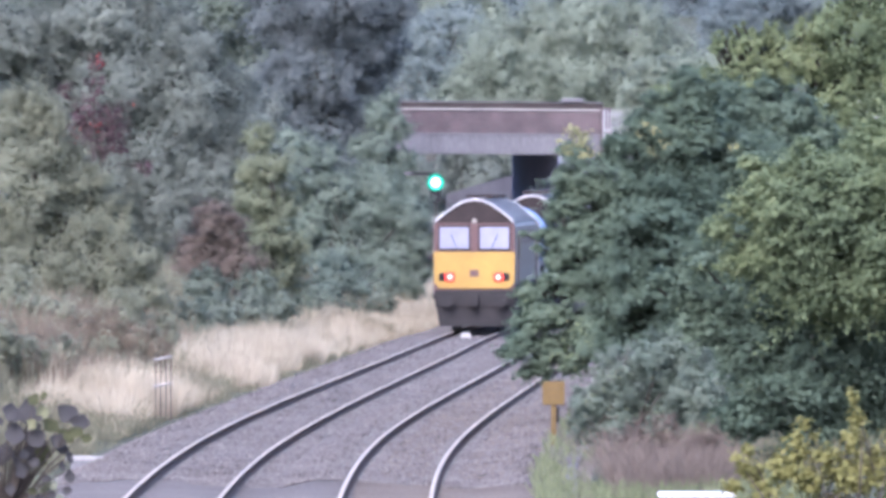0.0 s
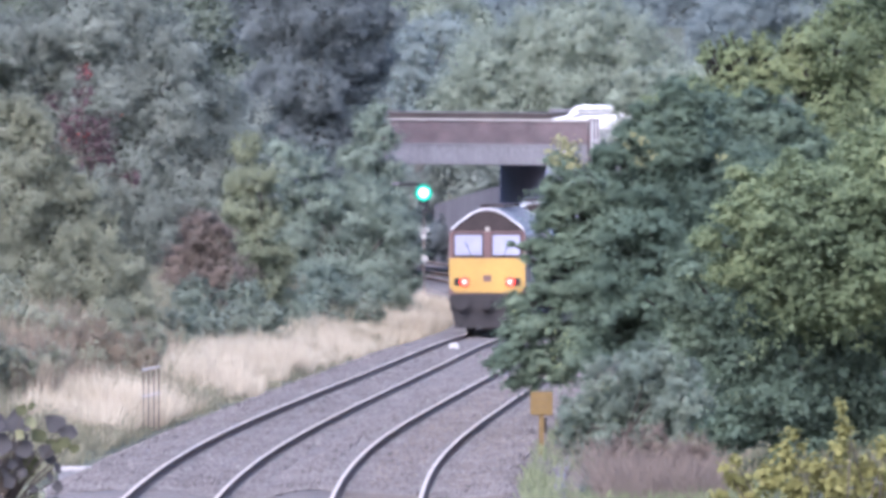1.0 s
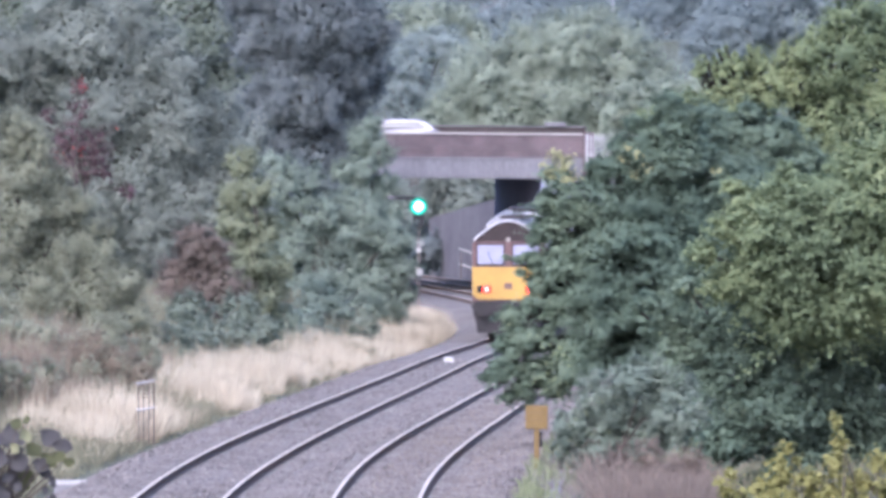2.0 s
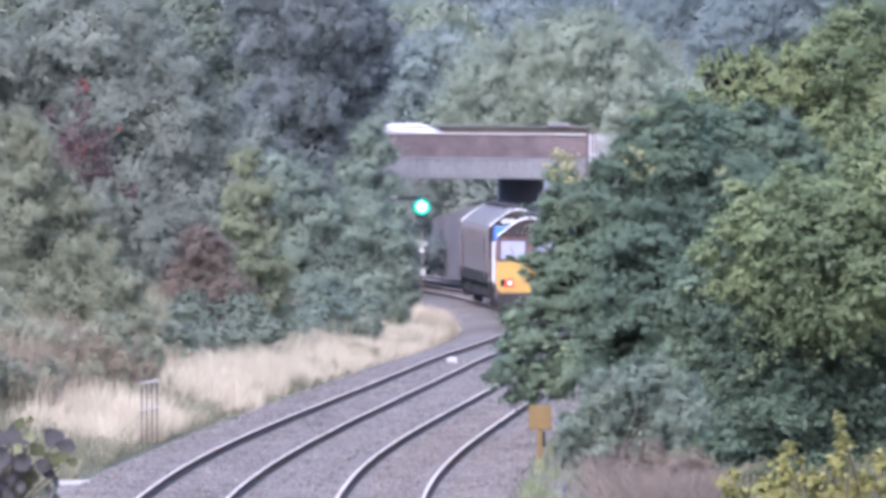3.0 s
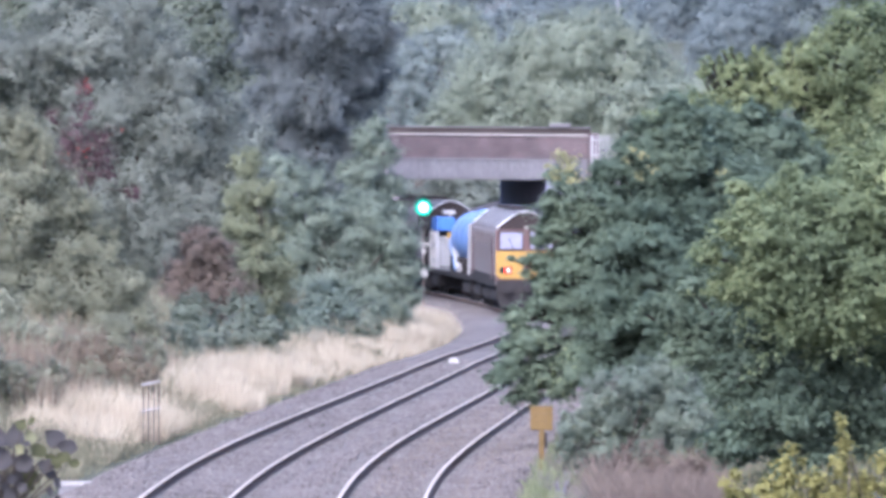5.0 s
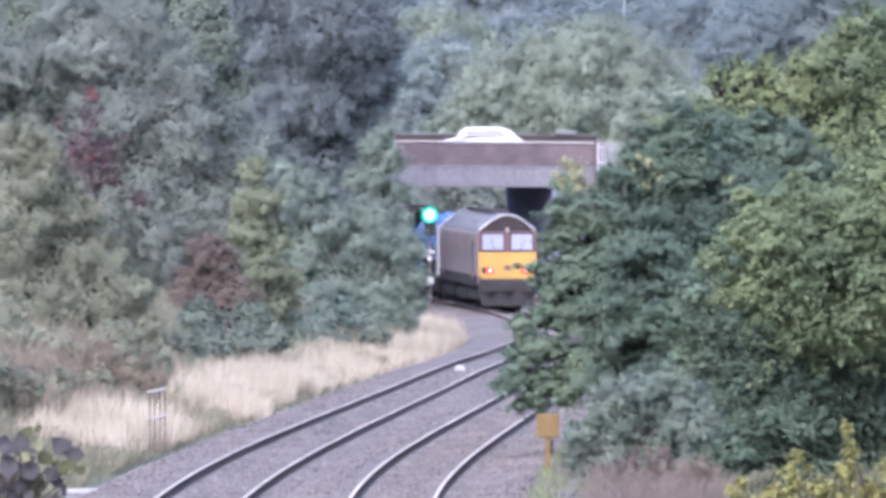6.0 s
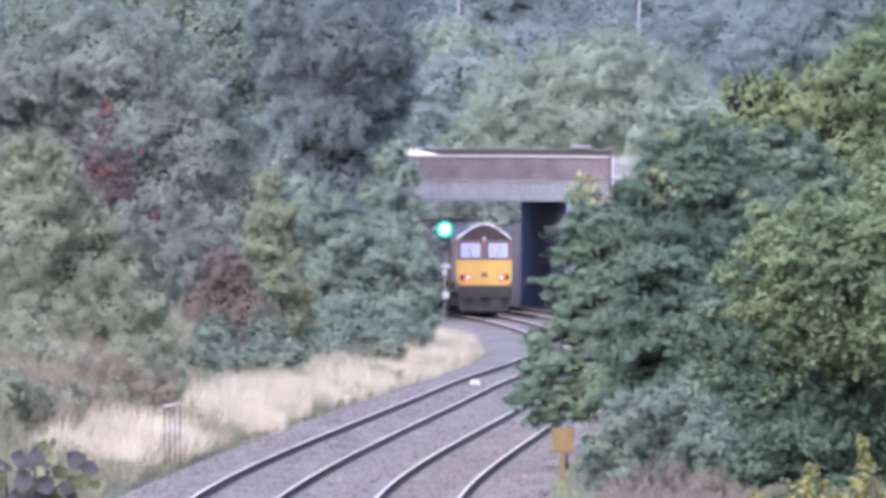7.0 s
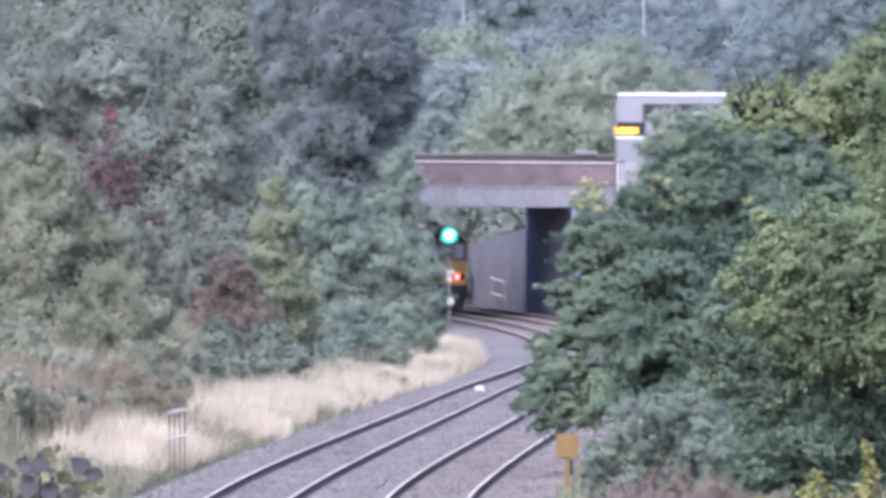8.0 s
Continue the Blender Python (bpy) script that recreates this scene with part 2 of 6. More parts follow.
def on_line(y, o=0.0):
    """Points beside the left track's centre line: o metres to its right."""
    y = np.asarray(y, float)
    th = (line_x(y + 0.5) - line_x(y - 0.5))
    co = 1 / np.sqrt(1 + th * th)
    return line_x(y) + o * co, y - o * th * co, line_z(y)


SPACING = 3.4
ROAD_Z = 6.25


def bank(o, y):
    """Height of the ground over the rails, o metres right of the left track."""
    o, y = np.asarray(o, float), np.asarray(y, float)
    left = np.interp(-o, [2.3, 3.1, 4.2, 6.0, 9.0, 20.0, 60.0, 400.0], [-0.155, -0.52, -0.50, -0.15, 0.9, 4.0, 6.0, 7.0])
    right = np.interp(o, [5.6, 6.5, 8.0, 11.0, 16.0, 30.0, 80.0, 400.0], [-0.155, -0.50, -0.45, -0.2, 0.5, 2.5, 4.0, 5.0])
    h = np.where(o < 1.7, left, right)
    outside = np.clip(np.maximum(-4.6 - o, o - 8.0) / 3.0, 0, 1)
    ramp = np.clip(1 - (np.abs(y - 415.5) - 7.5) / 10.0, 0, 1)
    h = np.where(ramp * outside > 0, np.maximum(h, (ROAD_Z + 0.25) * ramp * outside), h)
    lean = np.interp(o, [-2.2, -1.3, 0.0, 1.3, 1.7, 2.1, 3.4, 4.7, 5.6], [0.0, 1.3, 0.0, -1.3, 0.0, 1.3, 0.0, -1.3, 0.0])
    h = h + lean * line_c(y) / 1.435
    hill = np.clip((y - 520) / 400.0, 0, 1)
    return h + 16.0 * hill * hill * (3 - 2 * hill)


def ground_z(x, y):
    return float(line_z(y) + bank(x - line_x(y), y))


def build_ground():
    ys = np.concatenate([np.arange(-300, 100, 40), np.arange(100, 440, 1.0), np.arange(440, 700, 10), np.arange(700, 3000, 100)])
    os_ = np.concatenate([[-1500, -600, -300, -150, -80, -50, -35], np.arange(-28, -8, 1.5), np.arange(-8, 10, 0.4), np.arange(10, 34, 2), [40, 55, 80, 150, 300, 600, 1500]])
    yy, oo = np.meshgrid(ys, os_, indexing="ij")
    xx = line_x(yy) + oo
    zz = line_z(yy) + bank(oo, yy)
    rng = np.random.default_rng(3)
    rough = np.where((oo < -3.6) | (oo > 7.0), 0.10, 0.010)
    zz = zz + rng.normal(0, 1, zz.shape) * rough * np.clip(1 - np.abs(oo) / 60, 0, 1)
    verts = np.stack([xx, yy, zz], -1).reshape(-1, 3)
    nr, nc = len(ys), len(os_)
    i = (np.arange(nr - 1)[:, None] * nc + np.arange(nc - 1)[None]).ravel()
    faces = np.stack([i, i + 1, i + nc + 1, i + nc], -1)
    ob = from_arrays("ground", verts, faces, SOIL, smooth=True)
    ob.data.materials.append(BALLAST)
    oc = oo.reshape(-1)[i]
    yc = yy.reshape(-1)[i]
    ob.data.materials.append(BROWN_BALLAST)
    stony = ((oc > -3.2) & (oc < 6.7) & (yc < 600)).astype(np.int32)
    ob.data.polygons.foreach_set("material_index", stony + ((oc > SPACING - 0.65) & (oc < 6.7) & (yc < 380)).astype(np.int32))
    tagged(ob, "railway cutting ground with grey stone ballast bed", "ground", kind="structure")


build_ground()


# ---- rails and sleepers ----
def build_rail(o, side):
    """One running rail: foot, web and head swept along the line."""
    outline = [(-0.07, -0.16), (0.07, -0.16), (0.07, -0.145), (0.012, -0.125), (0.012, -0.04), (0.036, -0.03), (0.036, -0.004), (0.028, 0.0),
               (-0.028, 0.0), (-0.036, -0.004), (-0.036, -0.03), (-0.012, -0.04), (-0.012, -0.125), (-0.07, -0.145)]
    ys = np.arange(100, 520, 1.5)
    x, y, z = on_line(ys, o)
    z = z + side * line_c(ys) / 2
    n = len(outline)
    verts = np.array([[(x[k] + px, y[k], z[k] + pz) for px, pz in outline] for k in range(len(ys))]).reshape(-1, 3)
    faces, tops = [], []
    for k in range(len(ys) - 1):
        for j in range(n):
            j2 = (j + 1) % n
            faces.append((k * n + j, k * n + j2, (k + 1) * n + j2, (k + 1) * n + j))
            tops.append(1 if j in (6, 7, 8, 9) else 0)
    ob = from_arrays("rail", verts, faces, RAIL_SIDE)
    ob.data.materials.append(RAIL_TOP)
    ob.data.polygons.foreach_set("material_index", tops)
    return tagged(ob, "steel running rail with a polished head and rusty web", "rail", "running rails")


for track in (0.0, SPACING):
    build_rail(track - 0.72, 1)
    build_rail(track + 0.72, -1)


# ---- foliage ----
def crown(name, lobes, leaf, mat, parent, seed=0, cover=1.0, squash=0.85, rise=0.35, flat=1.0, simple=True, fill=0.5, shoot=0.5, flutter=0.28):
    """Leaves along the twigs of tufts that cover a set of rounded boughs (x, y, z, radius); none deep inside a neighbouring bough."""
    rng = np.random.default_rng(seed)
    centres = np.array([l[:3] for l in lobes])
    radii = np.array([l[3] for l in lobes])
    shape = np.array((1, 1, squash))

    def unit(v):
        return v / np.linalg.norm(v, axis=1, keepdims=True)
    places, ways, sizes = [], [], []
    for i, (x, y, z, r) in enumerate(lobes):
        c = np.array((x, y, z))
        tufts = int(min(150, max(14, 70 * (r / 1.2) ** 0.9)))
        d = unit(rng.normal(0, 1, (tufts, 3)))
        swell = 1 + 0.22 * np.array([noise.noise(Vector(q) * 2.1 + Vector((seed, i, 0))) for q in d.tolist()])
        base = c + d * (r * swell * rng.uniform(0.72, 0.92, tufts))[:, None] * shape
        spread = r * rng.uniform(0.16, 0.34, tufts)
        # twigs leave each tuft outwards and upwards; a few long ones break the outline
        each = 7
        k = np.repeat(np.arange(tufts), each)
        out = unit(d[k] + rng.normal(0, 0.62, (len(k), 3)) * (1, 1, flat) + np.array((0, 0, rise)))
        length = spread[k] * rng.uniform(0.7, 1.7, len(k)) * np.where(rng.uniform(0, 1, len(k)) < 0.14, 1 + 1.6 * shoot, 1.0)
        total = int(cover * 4 * math.pi * r * r / (0.5 * leaf * leaf))
        w = rng.choice(len(k), total, p=length / length.sum())
        s = rng.uniform(0, 1, total) ** 0.85
        loose = (0.20 * length[w] * (1.1 - 0.75 * s) + 0.2 * leaf)[:, None]
        p = base[k[w]] + out[w] * (length[w] * s)[:, None] + rng.normal(0, 1, (total, 3)) * loose * (1, 1, flat)
        p[:, 2] -= 0.25 * length[w] * s * s * (1.4 - flat)
        e = 0.75 * d[k[w]] + 0.25 * out[w]
        # broader leaves behind close the bough
        inner = int(total * fill / 2.2)
        ei = unit(rng.normal(0, 1, (inner, 3)))
        pi_ = c + ei * (r * rng.uniform(0.66, 0.90, inner))[:, None] * shape
        p, e = np.concatenate([p, pi_]), np.concatenate([e, ei])
        size = np.concatenate([leaf * rng.uniform(0.65, 1.3, total), leaf * rng.uniform(1.2, 1.8, inner)])
        deep = np.zeros(len(p), bool)
        for j in range(len(lobes)):
            if j != i and np.linalg.norm(centres[j] - c) < radii[j] + 1.3 * r:
                deep |= (((p - centres[j]) / shape) ** 2).sum(1) < (0.74 * radii[j]) ** 2
        places.append(p[~deep])
        ways.append(e[~deep])
        sizes.append(size[~deep])
    p, e, size = np.concatenate(places), np.concatenate(ways), np.concatenate(sizes)[:, None]
    n = len(p)
    normal = unit(e * 0.75 + np.array((0, 0, 0.65)) + rng.normal(0, flutter, (n, 3)))
    along = unit(np.cross(normal, rng.normal(0, 1, (n, 3))))
    across = np.cross(normal, along)
    row = np.arange(n)[:, None]
    if simple:
        verts = np.stack([p - along * size * 0.5 + across * size * 0.42, p + along * size * 0.65, p - along * size * 0.5 - across * size * 0.42], 1).reshape(-1, 3)
        ob = from_arrays(name, verts, row * 3 + np.array([[0, 1, 2]]), mat, parent)
    else:
        verts = np.stack([p - along * size * 0.5, p + across * size * 0.36 + normal * size * 0.1,
                          p + along * size * 0.6 - normal * size * 0.08, p - across * size * 0.36 + normal * size * 0.1], 1).reshape(-1, 3)
        ob = from_arrays(name, verts, row * 4 + np.array([[0, 1, 2, 3]]), mat, parent)
    ob["kind"] = "stuff"
    return ob


def tree(name, label, category, lobes, leaf, mat, seed, cover=1.0, trunk=0.16, squash=0.85, foot=None, group="", rise=0.35, flat=1.0, simple=True, fill=0.5, shoot=0.5, flutter=0.28):
    """Trunk, limbs to each bough, and the leaves."""
    rng = random.Random(seed)
    gx, gy = foot or (sum(l[0] for l in lobes) / len(lobes), sum(l[1] for l in lobes) / len(lobes))
    gz = ground_z(gx, gy)
    root = empty(name)
    root.location = (gx, gy, gz - 0.1)
    tagged(root, label, category, group)
    low, high = min(l[2] for l in lobes) - gz, max(l[2] for l in lobes) - gz
    fork = max(0.5, low * 0.5 + high * 0.2)
    bm = bmesh.new()
    knee = Vector((rng.uniform(-0.2, 0.2), rng.uniform(-0.2, 0.2), fork * 0.5))
    top = Vector((rng.uniform(-0.3, 0.3), rng.uniform(-0.3, 0.3), fork))
    rod((0, 0, 0), knee, trunk * 1.25, trunk, 9, bm)
    rod(knee, top, trunk, trunk * 0.8, 9, bm)
    part("trunk", bm, BARK, root)
    for x, y, z, r in lobes:
        end = Vector((x - gx, y - gy, z - gz))
        mid = top.lerp(end, 0.5) + Vector((rng.uniform(-0.3, 0.3), rng.uniform(-0.3, 0.3), 0.25))
        bm = bmesh.new()
        rod(top, mid, trunk * 0.55, trunk * 0.35, 6, bm)
        rod(mid, end, trunk * 0.35, trunk * 0.12, 6, bm)
        part("limb", bm, BARK, root)
    crown("crown", [(x - gx, y - gy, z - gz, r) for x, y, z, r in lobes], leaf, mat, root, seed, cover, squash, rise, flat, simple, fill, shoot, flutter)
    return root


# ---- the trees and bushes ----
# Leaf tones are raised to carry some haze; the grey-green is blued for it.
LEAF_OLIVE = leafy("olive_leaves", (0.163, 0.174, 0.122), (0.223, 0.234, 0.162), (0.309, 0.314, 0.220))
LEAF_GREY = leafy("grey_green_leaves", (0.152, 0.174, 0.147), (0.199, 0.222, 0.186), (0.266, 0.285, 0.234))
LEAF_RED = leafy("red_creeper_leaves", (0.080, 0.058, 0.064), (0.108, 0.066, 0.072), (0.130, 0.096, 0.088), (0.480, 0.055, 0.050), vary=0.45)
LEAF_MAROON = leafy("purple_brown_leaves", (0.123, 0.102, 0.084), (0.160, 0.129, 0.104), (0.211, 0.174, 0.139))
# The yellow-green ramp runs from shade tones to sunlit highlights, painted in patches.
LEAF_YELLOWGREEN = leafy("yellow_green_leaves", (0.095, 0.126, 0.074), (0.151, 0.190, 0.100), (0.244, 0.277, 0.140), (0.372, 0.381, 0.177), vary=0.32)
LEAF_LIME = leafy("lime_green_leaves", (0.144, 0.163, 0.103), (0.204, 0.224, 0.141), (0.285, 0.302, 0.195), (0.370, 0.385, 0.228))
LEAF_DARK = leafy("dark_leaves", (0.112, 0.132, 0.132), (0.148, 0.170, 0.166), (0.215, 0.235, 0.218))
LEAF_SHADE = leafy("shady_leaves", (0.115, 0.140, 0.105), (0.155, 0.182, 0.138), (0.215, 0.240, 0.180))
LEAF_MID = leafy("mid_green_leaves", (0.144, 0.180, 0.142), (0.196, 0.238, 0.184), (0.278, 0.318, 0.238))
LEAF_DEEP = leafy("deep_green_leaves", (0.072, 0.106, 0.078), (0.108, 0.148, 0.104), (0.172, 0.218, 0.148), (0.350, 0.405, 0.205), vary=0.34)
# Next three: pale, narrow tones; distance haze is put into the leaf colour.
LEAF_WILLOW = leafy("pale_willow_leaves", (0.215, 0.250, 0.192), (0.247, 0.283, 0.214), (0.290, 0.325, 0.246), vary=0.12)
LEAF_FAR = leafy("hazed_far_leaves", (0.146, 0.180, 0.178), (0.178, 0.215, 0.212), (0.222, 0.260, 0.254), vary=0.12)
LEAF_MIST = leafy("hazed_green_leaves", (0.190, 0.230, 0.218), (0.228, 0.270, 0.254), (0.275, 0.318, 0.298), vary=0.12)
LEAF_BRAMBLE = leafy("bramble_leaves", (0.104, 0.136, 0.106), (0.158, 0.194, 0.150), (0.245, 0.280, 0.220), vary=0.36)
LEAF_SCRUB = leafy("dry_scrub_stems", (0.150, 0.122, 0.100), (0.190, 0.152, 0.124), (0.235, 0.187, 0.154))
LEAF_WEED = leafy("red_brown_weeds", (0.150, 0.125, 0.090), (0.205, 0.165, 0.118), (0.270, 0.215, 0.155))
LEAF_YELLOW = leafy("autumn_yellow_leaves", (0.133, 0.134, 0.048), (0.211, 0.204, 0.072), (0.304, 0.285, 0.117), vary=0.4)
LEAF_PURPLE = leafy("dull_purple_leaves", (0.045, 0.042, 0.044), (0.062, 0.058, 0.058), (0.090, 0.086, 0.078))
LEAF_LEMON = leafy("lemon_leaves", (0.15, 0.155, 0.085), (0.19, 0.19, 0.105), (0.23, 0.225, 0.14))
LEAF_MOSS = leafy("moss_green_leaves", (0.048, 0.054, 0.026), (0.070, 0.074, 0.034), (0.100, 0.100, 0.048))
LEAF_CREAM = leafy("cream_green_leaves", (0.20, 0.21, 0.15), (0.30, 0.31, 0.22), (0.42, 0.42, 0.32))
LEAF_TAN = leafy("tan_yellow_leaves", (0.209, 0.209, 0.115), (0.286, 0.281, 0.140), (0.385, 0.374, 0.165))

tree("hedgerow_bush", "tall olive-green bush on the cutting bank", "bush", [
    (-12.30, 235.5, 6.96, 1.02), (-13.00, 235.3, 6.49, 1.25), (-11.51, 235.3, 6.09, 0.91), (-10.57, 235.4, 5.31, 0.81),
    (-12.26, 234.6, 5.08, 1.41), (-10.88, 235.2, 4.13, 1.10), (-9.71, 235.4, 4.29, 0.75), (-9.03, 235.3, 3.27, 0.75),
    (-10.09, 235.1, 3.04, 1.02), (-11.78, 234.5, 3.05, 1.25), (-12.98, 234.9, 3.67, 1.25), (-12.78, 235.6, 2.09, 1.10),
    (-11.32, 234.6, 1.64, 0.94), (-9.76, 234.8, 1.79, 0.78), (-8.69, 235.3, 2.33, 0.60), (-8.28, 235.0, 1.63, 0.44),
    (-13.04, 234.7, 0.86, 0.94), (-11.77, 234.9, 7.62, 0.47), (-12.48, 235.2, 7.71, 0.41), (-11.26, 234.9, 7.04, 0.38),
], 0.062, LEAF_OLIVE, 11, cover=1.1, rise=0.75, shoot=0.9, trunk=0.16, foot=(-11.3, 235.0))
tree("broadleaf_tree", "large grey-green broadleaf tree behind the bushes", "tree", [
    (-12.84, 299.2, 10.74, 1.90), (-14.69, 300.4, 9.45, 1.80), (-11.09, 300.3, 9.75, 1.90), (-12.27, 299.9, 8.25, 2.10),
    (-9.85, 299.4, 7.85, 1.80), (-14.31, 300.7, 6.95, 1.90), (-8.49, 300.6, 6.75, 1.50), (-10.88, 300.0, 6.05, 2.00),
    (-7.47, 300.0, 5.35, 1.30), (-8.86, 299.5, 4.66, 1.60), (-10.25, 299.2, 3.76, 1.40), (-12.66, 299.7, 4.95, 1.80),
    (-6.88, 300.1, 4.15, 0.90), (-16.23, 299.2, 9.95, 1.50), (-15.90, 300.6, 7.75, 1.60), (-11.46, 299.6, 11.65, 1.10),
    (-13.66, 299.6, 11.75, 1.10), (-9.46, 299.5, 9.55, 1.00), (-8.09, 300.5, 8.05, 0.90), (-18.11, 300.5, 9.76, 1.80),
    (-18.12, 300.7, 12.16, 1.60),
], 0.08, LEAF_GREY, 12, cover=1.05, trunk=0.25, foot=(-11.8, 302.0))
tree("creeper", "red autumn creeper climbing over the tree", "creeper", [
    (-12.64, 291.0, 8.91, 0.31), (-12.58, 290.9, 8.14, 0.39), (-12.77, 290.7, 7.17, 0.66), (-12.11, 291.2, 6.97, 0.54),
    (-13.25, 290.7, 6.59, 0.50), (-12.49, 291.0, 6.30, 0.74), (-11.82, 291.2, 6.10, 0.39), (-10.89, 290.8, 5.33, 0.31),
    (-13.65, 291.0, 7.94, 0.27),
], 0.085, LEAF_RED, 13, cover=0.55, trunk=0.05, fill=0.2, shoot=0.9)
tree("shrub", "dark purple-brown shrub on the bank", "bush", [
    (-8.12, 277.8, 3.67, 0.74), (-8.61, 278.5, 2.64, 0.89), (-7.47, 277.6, 2.29, 0.83), (-8.23, 278.2, 1.53, 0.96),
    (-7.66, 277.7, 3.31, 0.67), (-9.05, 277.8, 1.64, 0.67), (-7.49, 278.4, 1.16, 0.67), (-8.68, 277.8, 0.71, 0.56),
], 0.075, LEAF_MAROON, 14, cover=1.15, trunk=0.08, shoot=0.7, rise=0.5)
tree("shrub", "yellow-green shrub on the bank", "bush", [
    (-6.93, 286.0, 6.41, 0.57), (-6.55, 285.9, 5.37, 0.72), (-7.02, 285.7, 4.32, 0.76), (-6.18, 286.3, 4.12, 0.69),
    (-6.54, 285.5, 3.09, 0.84), (-6.08, 286.0, 1.93, 0.76), (-6.79, 286.3, 1.64, 0.65), (-7.21, 285.7, 5.27, 0.53),
    (-5.70, 286.0, 2.79, 0.50),
], 0.075, LEAF_LIME, 15, cover=1.15, trunk=0.08, shoot=0.6)
tree("broadleaf_tree", "tall dark broadleaf tree beside the bridge", "tree", [
    (-8.25, 394.3, 11.62, 1.85), (-5.86, 392.2, 12.64, 2.31), (-4.31, 394.5, 10.04, 1.73), (-6.66, 393.4, 8.99, 2.31),
    (-8.50, 393.6, 8.46, 1.39), (-4.84, 394.8, 7.41, 1.62), (-6.15, 394.0, 6.36, 1.62), (-3.78, 393.6, 11.87, 1.50),
    (-7.46, 393.9, 14.24, 2.08), (-4.84, 394.7, 14.78, 2.08), (-5.61, 393.2, 5.05, 1.16), (-9.06, 395.2, 13.73, 1.62),
    (-7.44, 393.5, 6.72, 1.18), (-6.41, 394.5, 5.40, 1.10), (-5.36, 394.3, 6.19, 1.10), (-8.50, 393.7, 7.90, 1.18),
    (-4.17, 394.0, 6.72, 0.95), (-5.35, 393.9, 4.62, 0.95), (-9.03, 394.2, 6.19, 0.95), (-7.46, 394.3, 5.14, 0.79),
], 0.105, LEAF_DARK, 16, cover=1.2, trunk=0.3, foot=(-5.9, 396.0))
tree("hedgerow_bush", "green bushes along the foot of the bank", "bush", [
    (-6.24, 330.0, 4.79, 0.99), (-5.04, 330.4, 4.01, 1.14), (-3.61, 330.7, 3.24, 1.21), (-2.17, 329.8, 3.14, 0.92),
    (-6.03, 330.4, 3.02, 1.10), (-4.49, 330.3, 1.92, 1.28), (-2.83, 330.2, 1.48, 1.21), (-1.71, 329.7, 2.15, 0.66),
    (-5.68, 329.4, 0.95, 1.10), (-4.04, 329.9, 0.17, 1.01), (-5.36, 330.2, -0.50, 0.75), (-2.28, 329.8, 0.39, 0.79),
    (-1.49, 330.0, 1.05, 0.48), (-6.68, 329.8, 5.89, 0.79), (-5.59, 330.3, 5.44, 0.79), (-3.17, 330.4, 4.23, 0.79),
    (-6.46, 329.9, 2.04, 0.79),
], 0.08, LEAF_MID, 17, cover=1.15, trunk=0.12)
tree("hedgerow_bush", "mid-green bush beside the bridge parapet", "bush", [
    (-3.72, 388.0, 6.99, 0.78), (-3.07, 387.9, 6.34, 0.72), (-3.84, 387.6, 5.57, 0.93), (-2.94, 388.3, 4.79, 0.78),
    (-3.97, 387.4, 4.15, 0.98), (-2.68, 388.0, 3.63, 0.88), (-4.63, 388.3, 5.44, 0.67), (-3.40, 387.8, 7.64, 0.47),
    (-3.20, 388.1, 2.72, 0.78),
], 0.095, LEAF_MID, 18, cover=1.15, trunk=0.1)
tree("broadleaf_tree", "mid-green trees closing the bank behind", "tree", [
    (-17.59, 451.7, 14.60, 3.96), (-12.96, 447.9, 13.04, 3.43), (-22.10, 451.6, 14.59, 3.96), (-11.56, 451.5, 15.80, 3.17),
    (-25.45, 452.3, 12.19, 3.96), (-10.88, 448.2, 9.46, 2.38), (-14.59, 452.2, 10.38, 3.17),
], 0.202, LEAF_SHADE, 19, trunk=0.3, foot=(-17.5, 450.0))
tree("willow_tree", "broad pale green willow beyond the road", "tree", [
    (8.74, 555.0, 12.61, 2.59), (5.43, 556.5, 11.88, 2.52), (11.71, 555.5, 11.87, 2.30), (2.08, 555.1, 10.39, 2.45),
    (13.76, 556.0, 10.39, 1.78), (7.28, 556.0, 9.28, 3.34), (10.61, 555.9, 8.72, 2.97), (3.94, 555.9, 8.17, 2.78),
    (0.60, 555.5, 8.72, 1.78), (13.19, 555.3, 8.17, 2.22), (15.07, 556.4, 7.98, 1.67), (-0.88, 555.7, 7.24, 1.56),
    (10.25, 556.3, 13.92, 1.41), (7.28, 556.5, 13.73, 1.33), (5.81, 557.5, 5.19, 3.34), (10.27, 557.8, 5.19, 3.34),
    (2.08, 555.1, 5.21, 2.97), (13.56, 555.2, 5.21, 2.59),
], 0.14, LEAF_WILLOW, 20, cover=1.0, trunk=0.3, foot=(7.7, 562.0), rise=0.7, shoot=0.5, flutter=0.16, squash=0.95)
tree("broadleaf_tree", "tree beyond the road, blue-green with haze in its colour", "tree", [
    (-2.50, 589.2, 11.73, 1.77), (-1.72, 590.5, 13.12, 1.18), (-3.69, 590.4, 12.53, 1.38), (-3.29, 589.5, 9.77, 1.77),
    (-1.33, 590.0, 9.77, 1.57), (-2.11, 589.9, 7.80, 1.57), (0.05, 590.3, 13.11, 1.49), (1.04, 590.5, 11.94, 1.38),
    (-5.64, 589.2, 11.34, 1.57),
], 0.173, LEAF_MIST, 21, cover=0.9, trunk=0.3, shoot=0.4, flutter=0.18)
